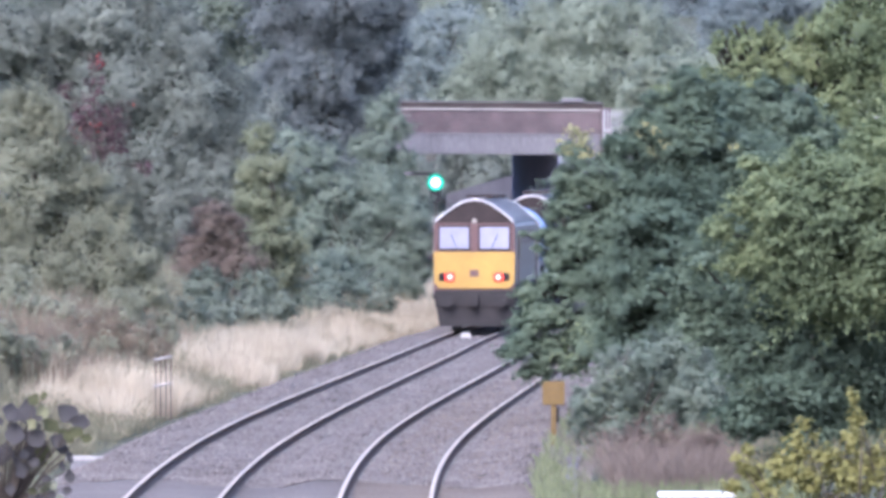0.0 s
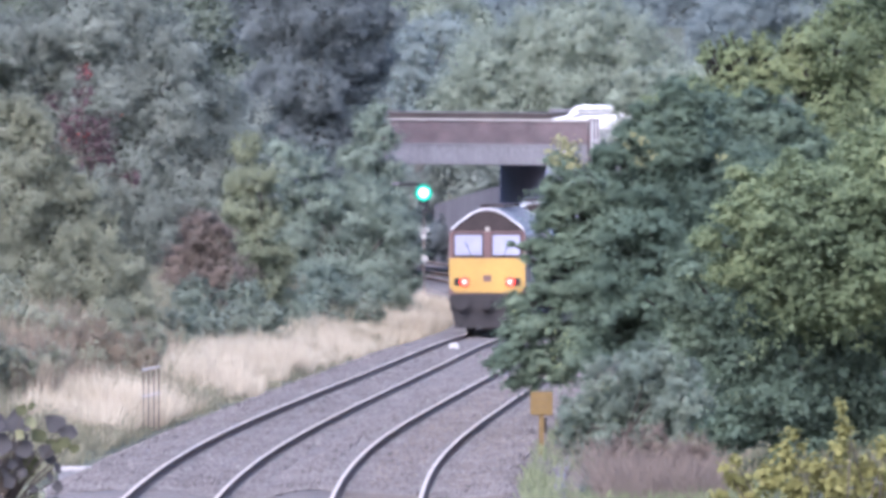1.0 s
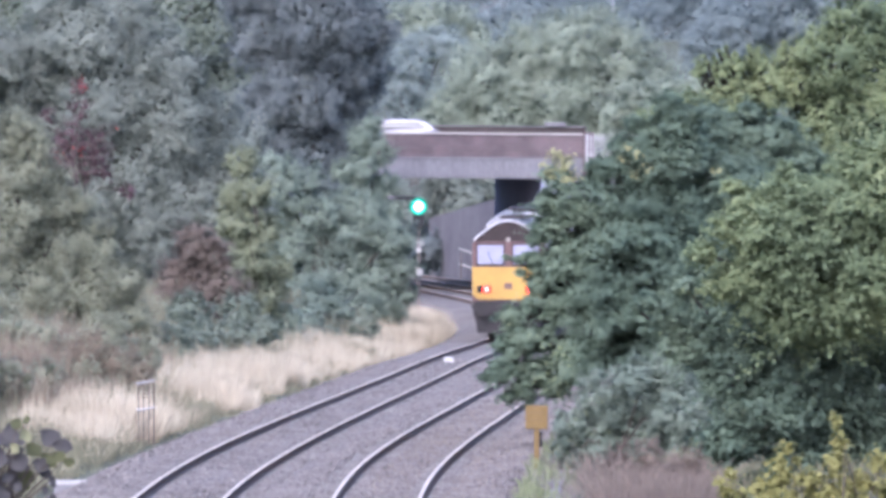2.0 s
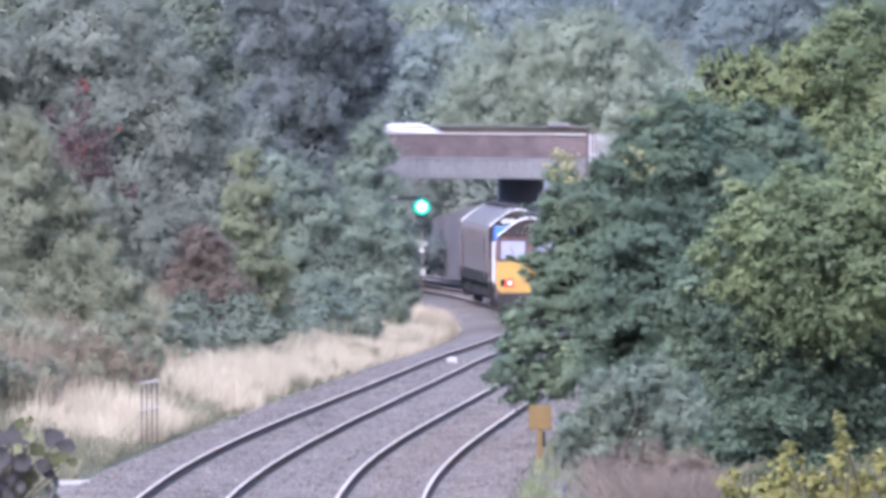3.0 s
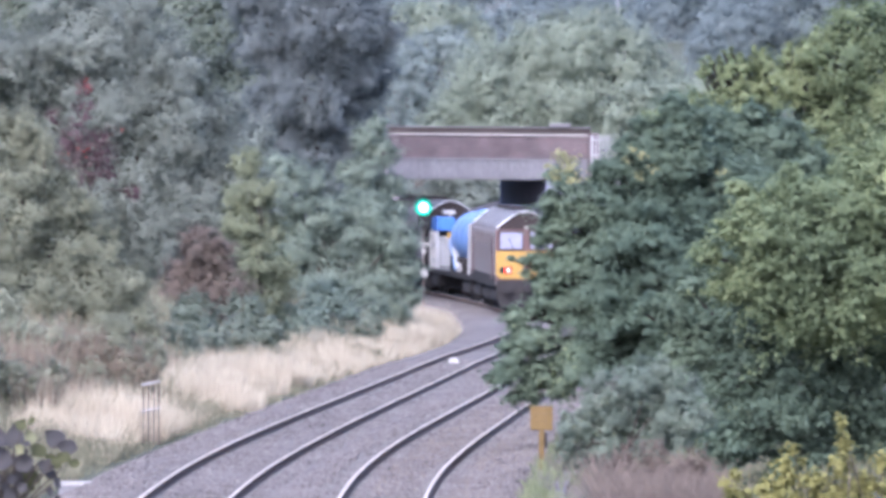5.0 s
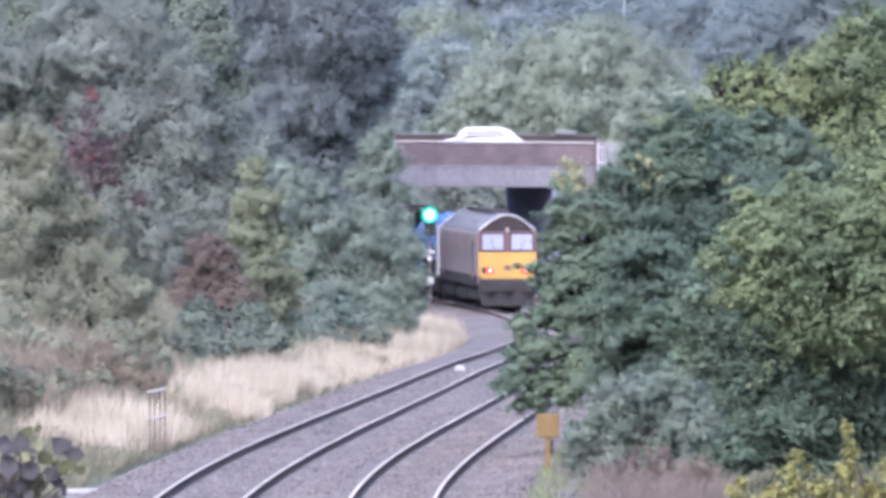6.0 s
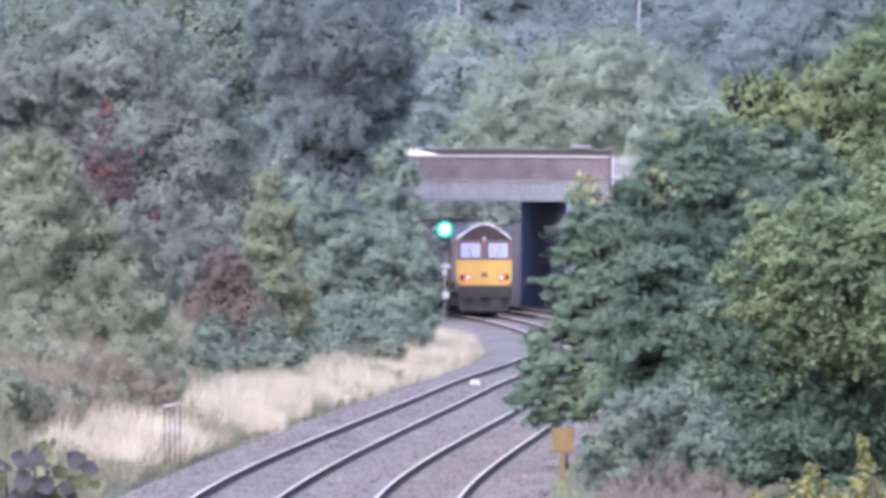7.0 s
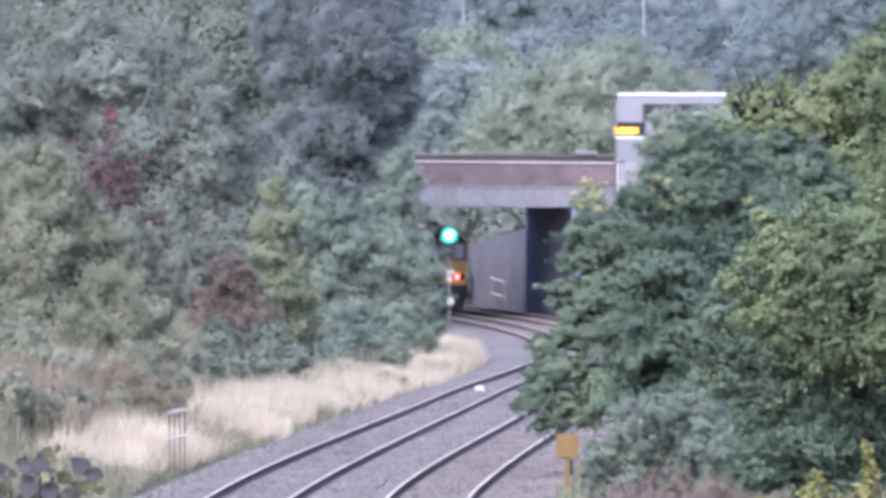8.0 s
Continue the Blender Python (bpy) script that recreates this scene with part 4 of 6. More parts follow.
tree("bramble_bush", "low grey-green brambles at the foot of the bank", "bush", [
    (-7.68, 300.2, -0.32, 0.62), (-6.47, 299.6, -0.11, 0.62), (-5.27, 299.6, 0.19, 0.62), (-8.88, 300.1, -0.52, 0.53),
    (-4.08, 299.8, 0.09, 0.53), (-2.88, 300.3, 0.47, 0.53),
], 0.101, LEAF_SHADE, 54, trunk=0.04)
tree("hedgerow_bush", "low olive bushes at the foot of the bank", "bush", [
    (-11.67, 215.0, 2.67, 0.88), (-10.79, 211.8, 2.18, 0.68), (-10.58, 190.3, 2.23, 0.67), (-9.89, 191.6, 1.81, 0.56),
    (-9.34, 196.2, 1.74, 0.52), (-8.78, 204.6, 1.62, 0.54), (-8.24, 211.7, 1.62, 0.56), (-7.85, 220.4, 1.59, 0.52),
    (-10.15, 210.2, 2.22, 0.74), (-8.85, 219.7, 2.12, 0.71),
], 0.086, LEAF_OLIVE, 55, trunk=0.05)
tree("hedgerow_bush", "low dark bushes at the foot of the bank", "bush", [
    (-7.63, 236.6, 1.53, 0.63), (-7.16, 247.5, 1.41, 0.65), (-6.58, 257.2, 1.25, 0.60), (-7.67, 253.3, 2.11, 0.67),
    (-5.76, 266.6, 1.19, 0.63), (-6.48, 267.1, 1.81, 0.63),
], 0.101, LEAF_SHADE, 56, trunk=0.05)
tree("hedgerow_bush", "low green bushes at the foot of the bank", "bush", [
    (-5.43, 286.8, 0.99, 0.67), (-4.88, 299.7, 0.69, 0.67), (-4.05, 312.8, 0.59, 0.70), (-3.14, 327.1, 0.48, 0.67),
    (-2.11, 336.9, 0.60, 0.59), (-4.63, 309.9, 1.28, 0.82), (-3.16, 329.5, 1.31, 0.87),
], 0.115, LEAF_MID, 57, trunk=0.05)
tree("sapling", "sparse tan and yellow sapling beside the dark tree", "tree", [
    (2.25, 173.9, 7.13, 0.16), (2.47, 173.9, 6.92, 0.20), (2.16, 173.9, 6.69, 0.14), (2.56, 173.8, 6.58, 0.14),
    (2.35, 173.9, 6.82, 0.14), (2.02, 173.8, 6.86, 0.09),
], 0.066, LEAF_TAN, 58, cover=0.55, trunk=0.02, foot=(3.9, 185.0), fill=0.2, shoot=0.9)
tree("sapling", "thin yellow-leaved sapling among the dark tree", "tree", [
    (3.99, 175.5, 7.08, 0.11), (3.76, 175.5, 7.24, 0.09), (3.64, 175.5, 6.98, 0.09), (4.17, 175.5, 6.81, 0.10),
    (3.93, 175.4, 6.63, 0.09), (5.59, 175.4, 6.75, 0.10),
], 0.066, LEAF_TAN, 59, cover=0.5, trunk=0.015, foot=(5.0, 185.0), fill=0.15, shoot=1.0)
tree("roadside_bush", "pale green bush beside the bridge end", "bush", [
    (9.07, 398.6, 8.88, 0.90), (10.42, 399.4, 9.05, 0.85), (8.15, 399.2, 7.90, 0.64), (9.47, 398.7, 7.72, 1.17),
    (8.47, 399.0, 9.15, 0.43), (11.60, 398.9, 9.10, 0.85), (12.81, 399.1, 9.05, 0.80), (8.42, 399.3, 6.57, 0.90),
    (10.13, 398.5, 6.31, 1.06), (11.45, 398.3, 7.24, 1.17),
], 0.12, LEAF_WILLOW, 60, cover=1.1, trunk=0.08, shoot=0.6)


def large_leaf(tone):
    """A broad pointed leaf, folded along its rib and drooping at the tip; unit length along -z."""
    half = (0.0, 0.20, 0.33, 0.38, 0.34, 0.22, 0.0)
    verts, faces = [], []
    for i, w in enumerate(half):
        s = i / (len(half) - 1)
        sag = -0.25 * s * s
        for k in (-1, 0, 1):
            verts.append((k * w * (1 + 0.12 * math.sin(5 * i + k)), sag - 0.10 * abs(k) + 0.02 * math.sin(7 * i + 2 * k), -s))
    for i in range(len(half) - 1):
        for k in (0, 1):
            a = 3 * i + k
            faces.append((a, a + 1, a + 4, a + 3))
    me = bpy.data.meshes.new("leaf")
    me.from_pydata(verts, [], faces)
    me.materials.append(tone)
    for f in me.polygons:
        f.use_smooth = True
    return me


def large_leaved_shrub():
    """Stems from the bank, ending in big hanging leaves (x, z, length, swing, tone)."""
    gx, gy = -3.5, 62.3
    gz = ground_z(gx, gy)
    root = empty("near_shrub")
    root.location = (gx, gy, gz - 0.1)
    tagged(root, "dull purple-green large-leaved shrub near the footbridge", "bush")
    rng = random.Random(8)
    tones = [large_leaf(LEAF_PURPLE), large_leaf(LEAF_LEMON), large_leaf(LEAF_MOSS)]
    fork = Vector((0.1, 0, 4.6 - gz))
    bm = bmesh.new()
    rod((0, 0, 0), fork, 0.03, 0.02, 8, bm)
    part("trunk", bm, BARK, root)
    more = random.Random(21)
    small = [(more.uniform(-3.62, -2.86), more.uniform(4.72, 5.36), more.uniform(0.07, 0.15), more.uniform(-80, 80), more.choice((0, 0, 0, 0, 0, 0, 0, 2))) for _ in range(60)]
    small = [q for q in small if q[1] < 5.42 - 0.35 * (q[0] + 3.3)]
    for x, z, size, swing, tone in small + list((
        (-3.21, 5.37, 0.26, 10, 0), (-2.99, 5.33, 0.23, 55, 0), (-2.90, 5.24, 0.19, 80, 0), (-3.15, 5.17, 0.24, 30, 0),
        (-3.03, 5.12, 0.19, 65, 0), (-3.12, 5.46, 0.14, -25, 2), (-3.08, 5.48, 0.11, 20, 2), (-3.19, 5.27, 0.14, 60, 1),
        (-2.98, 5.18, 0.18, 48, 2), (-2.81, 5.15, 0.11, 85, 2), (-2.98, 5.07, 0.11, 75, 0), (-3.27, 5.21, 0.25, 0, 0),
        (-3.32, 5.34, 0.25, -20, 0), (-3.08, 5.26, 0.17, 40, 2), (-3.22, 5.07, 0.23, 35, 0), (-2.89, 5.20, 0.14, 62, 2),
        (-3.10, 5.38, 0.15, 20, 1), (-3.16, 5.04, 0.18, 60, 2), (-3.36, 5.05, 0.25, 10, 0)
    )):
        size *= 0.82
        at = Vector((x - gx, rng.uniform(-0.3, 0.1), z - gz + 0.1 + 0.45 * size))
        bm = bmesh.new()
        mid = fork.lerp(at, 0.6) + Vector((0, 0.05, 0.06))
        rod(fork, mid, 0.010, 0.007, 5, bm)
        rod(mid, at, 0.007, 0.003, 5, bm)
        part("stem", bm, BARK, root)
        leaf = new("leaf", tones[tone])
        leaf.parent = root
        leaf.location = at
        leaf.rotation_euler = (math.radians(rng.uniform(-35, 5)), math.radians(swing * -1.0), math.radians(rng.uniform(-30, 30)))
        leaf.scale = (size * rng.uniform(0.9, 1.15), size, size)


large_leaved_shrub()


# ---- the road bridge ----
BY0, BY1 = 408.0, 423.0


def build_bridge():
    root = empty("road_bridge")
    tagged(root, "red-brick parapet road bridge on weathered concrete beams", "bridge", kind="structure")
    x0, x1 = -30.0, 6.6
    tilt = -0.008

    def sloped(name, bm, mat, label=""):
        for v in bm.verts:
            v.co.z += (v.co.x - 0.0) * tilt
        return part(name, bm, mat, root, label)
    sloped("parapet_wall", box(x0, x1, BY0, BY0 + 0.35, 5.85, 6.98, 0.015), BRICK, "stained red brick parapet")
    for k in range(24):
        a = x0 + k * 1.525
        sloped("coping_stone", box(a + 0.004, a + 1.521, BY0 - 0.07, BY0 + 0.42, 6.985, 7.09, 0.02), PALE_CONCRETE)
    for k in range(9):
        a = x0 + k * 4.066
        sloped("edge_beam", box(a + 0.006, a + 4.06, BY0 - 0.06, BY0 + 0.5, 4.87, 5.845, 0.03), CONCRETE)
    sloped("drip_ledge", box(x0, x1, BY0 - 0.10, BY0 + 0.3, 5.80, 5.90, 0.015), CONCRETE)
    sloped("deck", box(x0, x1, BY0 + 0.51, BY1 - 0.5, 5.2, 6.2), DARK_CONCRETE)
    sloped("far_parapet", box(x0, x1 + 0.4, BY1 - 0.35, BY1, 5.2, 7.35, 0.015), SHADED_BRICK, "dark far parapet")
    sloped("far_rail", box(x0, x1 + 0.4, BY1 - 0.40, BY1 + 0.05, 7.355, 7.42, 0.02), CONCRETE)
    sloped("far_pier_cap", box(4.9, 6.0, BY1 - 0.5, BY1 + 0.1, 7.424, 7.60, 0.03), CONCRETE)
    # abutments follow the line of the tracks
    def abutment(near, far, thick, name):
        bm = bmesh.new()
        pts = [(near, BY0 + 0.02), (near + thick, BY0 + 0.02), (far + thick, BY1 - 0.02), (far, BY1 - 0.02)]
        lo = [bm.verts.new((x, y, -1.6)) for x, y in pts]
        hi = [bm.verts.new((x, y, 4.86 if thick > 0 else 4.86)) for x, y in pts]
        for i in range(4):
            bm.faces.new((lo[i], lo[(i + 1) % 4], hi[(i + 1) % 4], hi[i]))
        bm.faces.new(lo)
        bm.faces.new(hi)
        bmesh.ops.recalc_face_normals(bm, faces=bm.faces)
        part(name, bm, HAZE_BLUE, root, "abutment wall, blue haze put into its colour")
    abutment(4.6, 2.45, 3.0, "abutment")
    abutment(-6.2, -8.2, -3.0, "abutment")
    part("pilaster", box(6.62, 7.15, BY0 - 0.25, BY0 + 0.7, 4.0, 7.1, 0.03), BRICK, root, "brick end pilaster")
    part("wing_wall", box(7.6, 7.9, 395.0, BY0 - 0.3, -1.2, 5.2, 0.03), CONCRETE, root)
    # retaining wall curving on beyond the bridge, its top stepping down
    ys = np.linspace(BY1 + 0.05, 451, 18)
    wx, wy, wz = on_line(ys, SPACING + 3.1)
    bm = bmesh.new()
    rows = []
    for k in range(len(ys)):
        top = float(np.interp(ys[k], [423, 451], [3.95, 2.45]))
        rows.append([bm.verts.new(c) for c in ((wx[k], wy[k], wz[k] - 0.9), (wx[k] + 0.5, wy[k] + 0.1, wz[k] - 0.9), (wx[k] + 0.5, wy[k] + 0.1, top), (wx[k], wy[k], top))])
    for a, b in zip(rows[:-1], rows[1:]):
        for i in range(4):
            bm.faces.new((a[i], a[(i + 1) % 4], b[(i + 1) % 4], b[i]))
    bm.faces.new(rows[0])
    bm.faces.new(list(reversed(rows[-1])))
    bmesh.ops.recalc_face_normals(bm, faces=bm.faces)
    part("retaining_wall", bm, HAZE_STONE, root, "retaining wall beyond the bridge, violet haze in its colour")
    road = link("road", box(-260, 260, BY0 + 0.6, BY1 - 0.6, 6.205, ROAD_Z), ASPHALT)
    tagged(road, "worn grey asphalt road over the railway", "road", kind="structure")


build_bridge()


def build_palisade():
    root = empty("palisade_fence")
    tagged(root, "pale galvanised palisade fence at the bridge end", "fence")
    for k in range(13):
        x = 6.75 + 0.155 * k
        pts = [(x - 0.034, 5.75), (x + 0.034, 5.75), (x + 0.034, 6.98), (x, 7.08), (x - 0.034, 6.98)]
        part("pale", extrude_profile(pts, 403.0, 403.03), GALV, root)
    for z in (6.0, 6.75):
        part("fence_rail", box(6.65, 8.75, 403.04, 403.09, z, z + 0.06), GALV, root)
    for x in (6.7, 8.7):
        part("fence_post", box(x - 0.05, x + 0.05, 403.1, 403.2, 3.5, 7.0, 0.01), GALV, root)


build_palisade()


# ---- signal beside the left track ----
def build_signal():
    x, y = -1.12, 349.0
    g = ground_z(x, y)
    root = empty("railway_signal", pose(x, y, g))
    tagged(root, "slim railway signal post showing a green light", "signal")
    h = 4.12 - g
    part("post", rod((0, 0, -0.1), (0, 0, h + 0.35), 0.045, 0.045, 12), RUSTY_POST, root)
    part("foundation", box(-0.25, 0.25, -0.25, 0.25, -0.3, 0.12, 0.02), PALE_CONCRETE, root)
    head = part("signal_head", box(-0.24, 0.24, -0.30, -0.07, h - 0.85, h + 0.30, 0.04), BLACK, root, "black signal head")
    bm = bmesh.new()
    bmesh.ops.create_uvsphere(bm, u_segments=20, v_segments=12, radius=0.22, matrix=Matrix.Translation((0, -0.33, h)) @ Matrix.Diagonal((1, 0.35, 1, 1)))
    part("lens", bm, SIGNAL_GREEN, head, "glowing green lens", True)
    # Added glowing ring: the lamp's green halo modelled as a disc.
    bm = bmesh.new()
    bmesh.ops.create_cone(bm, cap_ends=True, segments=24, radius1=0.36, radius2=0.30, depth=0.06, matrix=Matrix.Translation((0, -0.31, h)) @ Matrix.Rotation(math.pi / 2, 4, "X"))
    part("lens_halo", bm, SIGNAL_HALO, head, "added green halo around the lens")
    bm = bmesh.new()
    for k in range(12):
        a0, a1 = math.pi * k / 12, math.pi * (k + 1) / 12
        q = [bm.verts.new((0.37 * math.cos(a), yy, h + 0.37 * math.sin(a))) for a, yy in ((a0, -0.3), (a1, -0.3), (a1, -0.58), (a0, -0.58))]
        bm.faces.new(q)
    bmesh.ops.solidify(bm, geom=bm.faces[:], thickness=0.012)
    part("hood", bm, BLACK, head)
    part("bracket_arm", box(-1.25, -0.07, -0.05, 0.05, h + 0.28, h + 0.42, 0.01), BLACK, root)
    part("arm_box", box(-1.3, -1.0, -0.08, 0.08, h + 0.32, h + 0.44, 0.02), CONCRETE, root, "small grey box on the arm")
    part("identity_plate", box(-0.22, 0.22, -0.10, -0.075, 2.50 - g, 2.66 - g, 0.005), PALE_CONCRETE, root, "white identity plate")
    part("plate_bar", box(-0.16, 0.16, -0.108, -0.102, 2.555 - g, 2.6 - g), BLACK, root)
    part("small_plate", box(-0.10, 0.10, -0.10, -0.075, 2.22 - g, 2.42 - g, 0.005), PALE_CONCRETE, root)
    part("equipment_box", box(-0.15, 0.17, -0.30, -0.08, 1.25 - g, 1.55 - g, 0.02), PALE_CONCRETE, root, "small white equipment box")


build_signal()


# ---- lineside things ----
def stand(name, x, y):
    root = empty(name, pose(x, y, ground_z(x, y)))
    return root


def build_lineside():
    s = stand("lineside_stand", -6.72, 190.0)
    tagged(s, "weathered stand of four posts and two sloping pale bars", "stand")
    for k, px in enumerate((-0.17, -0.06, 0.06, 0.17)):
        part("post", box(px - 0.017, px + 0.017, -0.03 + 0.03 * k, 0.02 + 0.03 * k, -0.2, 1.34 + 0.2 * px, 0.006), RUSTY_POST, s)
    for z in (1.40, 0.80):
        part("crossbar", rod((-0.21, -0.06, z - 0.042), (0.20, 0.0, z + 0.042), 0.032, 0.026, 8), PALE_CONCRETE, s)

    s = stand("trackside_sign", 1.80, 168.0)
    s.location.z += 0.26
    tagged(s, "faded yellow trackside board on a short yellow post", "sign")
    part("post", box(-0.05, 0.05, 0.0, 0.07, -0.6, 0.62, 0.008), SIGN_YELLOW, s)
    bd = part("board", box(-0.22, 0.22, -0.035, 0.0, 0.55, 1.02, 0.012), SIGN_YELLOW, s)
    part("lettering_bar", box(-0.15, 0.14, -0.039, -0.036, 0.84, 0.90), SIGN_INK, bd)
    part("lettering_bar", box(-0.13, 0.12, -0.039, -0.036, 0.70, 0.75), SIGN_INK, bd)
    part("stay", box(0.051, 0.11, -0.01, 0.03, 0.20, 0.5, 0.006), BLACK, s)

    x, y, z = on_line(271.0, -0.2)
    m = new("track_magnet")
    m.location = (float(x), float(y), float(z) - 0.18)
    tagged(m, "pale grey box fixed between the rails", "track box")
    part("casing", box(-0.16, 0.16, -0.35, 0.35, 0.0, 0.20, 0.03), PALE_CONCRETE, m)
    part("ramp", extrude_profile([(-0.14, 0.0), (0.14, 0.0), (0.10, 0.12), (-0.10, 0.12)], -0.75, -0.352), PALE_CONCRETE, m)

    s = stand("concrete_slab", -7.1, 160.0)
    tagged(s, "loose pale concrete slab lying by the ballast", "slab")
    part("slab", box(-0.40, 0.34, -0.2, 0.2, 0.10, 0.17, 0.012), PALE_CONCRETE, s)
    part("packing_block", box(-0.3, 0.3, -0.2, 0.2, -0.1, 0.1, 0.01), CONCRETE, s)

    s = stand("equipment_cabinet", 3.7, 134.0)
    tagged(s, "low lineside equipment cabinet with a white top", "cabinet")
    g = s.location.z
    part("body", box(-0.55, 0.55, -0.3, 0.3, -0.2, 1.40 - g, 0.02), CONCRETE, s)
    part("lid", box(-0.62, 0.62, -0.36, 0.36, 1.352 - g, 1.42 - g, 0.02), WHITE, s, "white lid")

    root = empty("cable_trough")
    tagged(root, "pale concrete cable trough along the track edge", "cable trough")
    me = bpy.data.meshes.new("trough_lid")
    bm = box(-0.19, 0.19, -0.485, 0.485, 0.0, 0.09, 0.012)
    bm.to_mesh(me)
    bm.free()
    me.materials.append(SLEEPER)
    for k in range(90):
        yy = 140.0 + k
        x, y, z = on_line(yy, SPACING + 2.95 + 0.05 * math.sin(yy * 0.3))
        ob = new("trough_lid", me)
        ob.parent = root
        ob.matrix_basis = pose(float(x), float(y), float(z) - 0.50 + 0.02 * math.sin(k * 5.1), 0, 1.5 * math.sin(k * 3.3), -math.degrees(math.atan(line_x(yy + 0.5) - line_x(yy - 0.5))))

    s = empty("handrail", pose(0.7, 434.0, -0.6))
    tagged(s, "short pale tubular handrail beside the far track", "handrail")
    for z in (0.78, 1.55):
        part("rail_bar", rod((0.0, 0.5, z + 0.12), (0.75, -0.5, z - 0.12), 0.045, 0.045, 8), PALE_CONCRETE, s)
    for px in (0.08, 0.68):
        part("post", rod((px, 0.4 - px * 1.3, 0.0), (px, 0.4 - px * 1.3, 1.5), 0.03, 0.03, 8), RUSTY_POST, s)

    for x, y, top in ((-1.1, 700.0, 25.0), (12.6, 640.0, 21.0)):
        s = stand("street_lamp", x, y)
        g = s.location.z
        tagged(s, "slender pale grey lamp column beyond the trees", "street lamp", "far lamp columns")
        part("column", rod((0, 0, -0.2), (0, 0, top - g), 0.09, 0.06, 10), GALV, s)
        part("bracket", rod((0, 0, top - g), (-1.2, 0, top - g + 0.25), 0.06, 0.05, 8), GALV, s)
        part("lantern", box(-1.9, -1.15, -0.15, 0.15, top - g + 0.17, top - g + 0.33, 0.04), GALV, s)


build_lineside()


# ---- the train ----
def arch(x):
    """Height of the roof between its eaves (0) and ridge (1), for a place across it from 0 to 1."""
    return float(np.interp(abs(x), [0.0, 0.2, 0.45, 0.88, 1.0], [1.0, 0.96, 0.77, 0.23, 0.0]))


def loco_outline(wide=1.325, eave=3.42, ridge=4.28, low=1.15):
    pts = [(-wide + 0.06, low), (wide - 0.06, low), (wide, low + 0.12), (wide, 3.0), (wide - 0.03, eave)]
    arc = [(math.sin(a) * (wide - 0.03), eave + (ridge - eave) * arch(math.sin(a))) for a in np.linspace(1.3, -1.3, 15)]
    pts += arc
    return pts + [(-wide + 0.03, eave), (-wide, 3.0), (-wide, low + 0.12)]


def build_loco(label, panel, face):
    """A heavy diesel with a cab at each end; +y is the way it goes, z = 0 the rail tops."""
    root = empty("locomotive")
    tagged(root, label, "locomotive", "locomotives of the train")
    L = 9.0
    part("body", extrude_profile(loco_outline(), -L + 0.02, L - 0.02), BODYSIDE, root, "dirty maroon bodyside")
    # roof skin of panels, with ribs whose pale colour is sky sheen
    def roof_strip(y0, y1, lift, name, mat, span=1.22):
        bm = bmesh.new()
        rows = []
        for y in (y0, y1):
            rows.append([bm.verts.new((math.sin(a) * 1.31, y, 3.42 + lift + 0.86 * arch(math.sin(a)))) for a in np.linspace(span, -span, 13)])
        for i in range(12):
            bm.faces.new((rows[0][i], rows[0][i + 1], rows[1][i + 1], rows[1][i]))
        bmesh.ops.solidify(bm, geom=bm.faces[:], thickness=0.03)
        return part(name, bm, mat, root)
    roof_strip(-L + 0.2, -L + 2.6, 0.045, "cab_roof", ROOF_GREY)
    roof_strip(L - 2.6, L - 0.2, 0.045, "cab_roof", ROOF_GREY)
    for y in (-L + 0.75, -L + 1.5, L - 1.0, L - 1.75):
        roof_strip(y, y + 0.28, 0.062, "roof_slot", GABLE, 0.8)
    roof_strip(-L + 2.65, L - 2.65, 0.04, "roof_skin", ROOF_GREY)
    for y in (-8.75, -7.95, -7.2, -5.6, -3.8, -2.0, -0.2, 1.6, 3.4, 5.2, 7.0, 7.9, 8.6):
        roof_strip(y, y + 0.22, 0.085, "roof_rib", ROOF_SHEEN)
    for k in range(3):
        part("roof_hatch", box(-0.45, 0.45, -5.4 + 4.0 * k, -3.2 + 4.0 * k, 4.33, 4.44, 0.03), GABLE, root, "dark roof hatch")
    part("stripe", box(-1.338, -1.327, -L + 2.6, L - 2.6, 2.1, 2.75), FADED_SIDE, root, "faded maroon side band")
    part("stripe", box(1.327, 1.338, -L + 2.6, L - 2.6, 2.1, 2.75), FADED_SIDE, root, "faded maroon side band")
    for s in (-1, 1):
        for y in (-L + 1.75, L - 2.35):
            a, b = sorted((s * 1.328, s * 1.36))
            dr = part("cab_door", box(a, b, y, y + 0.6, 1.35, 3.2, 0.01), MAROON, root, "cab side door")
            a, b = sorted((s * 1.362, s * 1.37))
            part("door_window", box(a, b, y + 0.1, y + 0.5, 2.35, 3.0), GLASS, dr)
        for k in range(6):
            a, b = sorted((s * 1.327, s * 1.35))
            part("side_grille", box(a, b, -6.2 + k * 2.1, -4.7 + k * 2.1, 2.82, 3.3, 0.006), FADED_SIDE, root)
    for end in (-1, 1):
        def f(d0, d1):
            return sorted((end * (L + d0), end * (L + d1)))
        y0, y1 = f(-0.02, 0.10)
        part("cab_face", box(-1.31, 1.31, y0, y1, 1.30, 3.52, 0.04), face, root, "maroon cab front")
        y0, y1 = f(-0.02, 0.06)
        gab = [(1.27, 3.525)] + [(math.sin(a) * 1.27, 3.525 + 0.72 * arch(math.sin(a))) for a in np.linspace(1.4, -1.4, 13)] + [(-1.27, 3.525)]
        part("gable", extrude_profile(gab, y0, y1), GABLE, root, "sooty dark cab roof front")
        y0, y1 = f(0.04, 0.09)
        rim = bmesh.new()
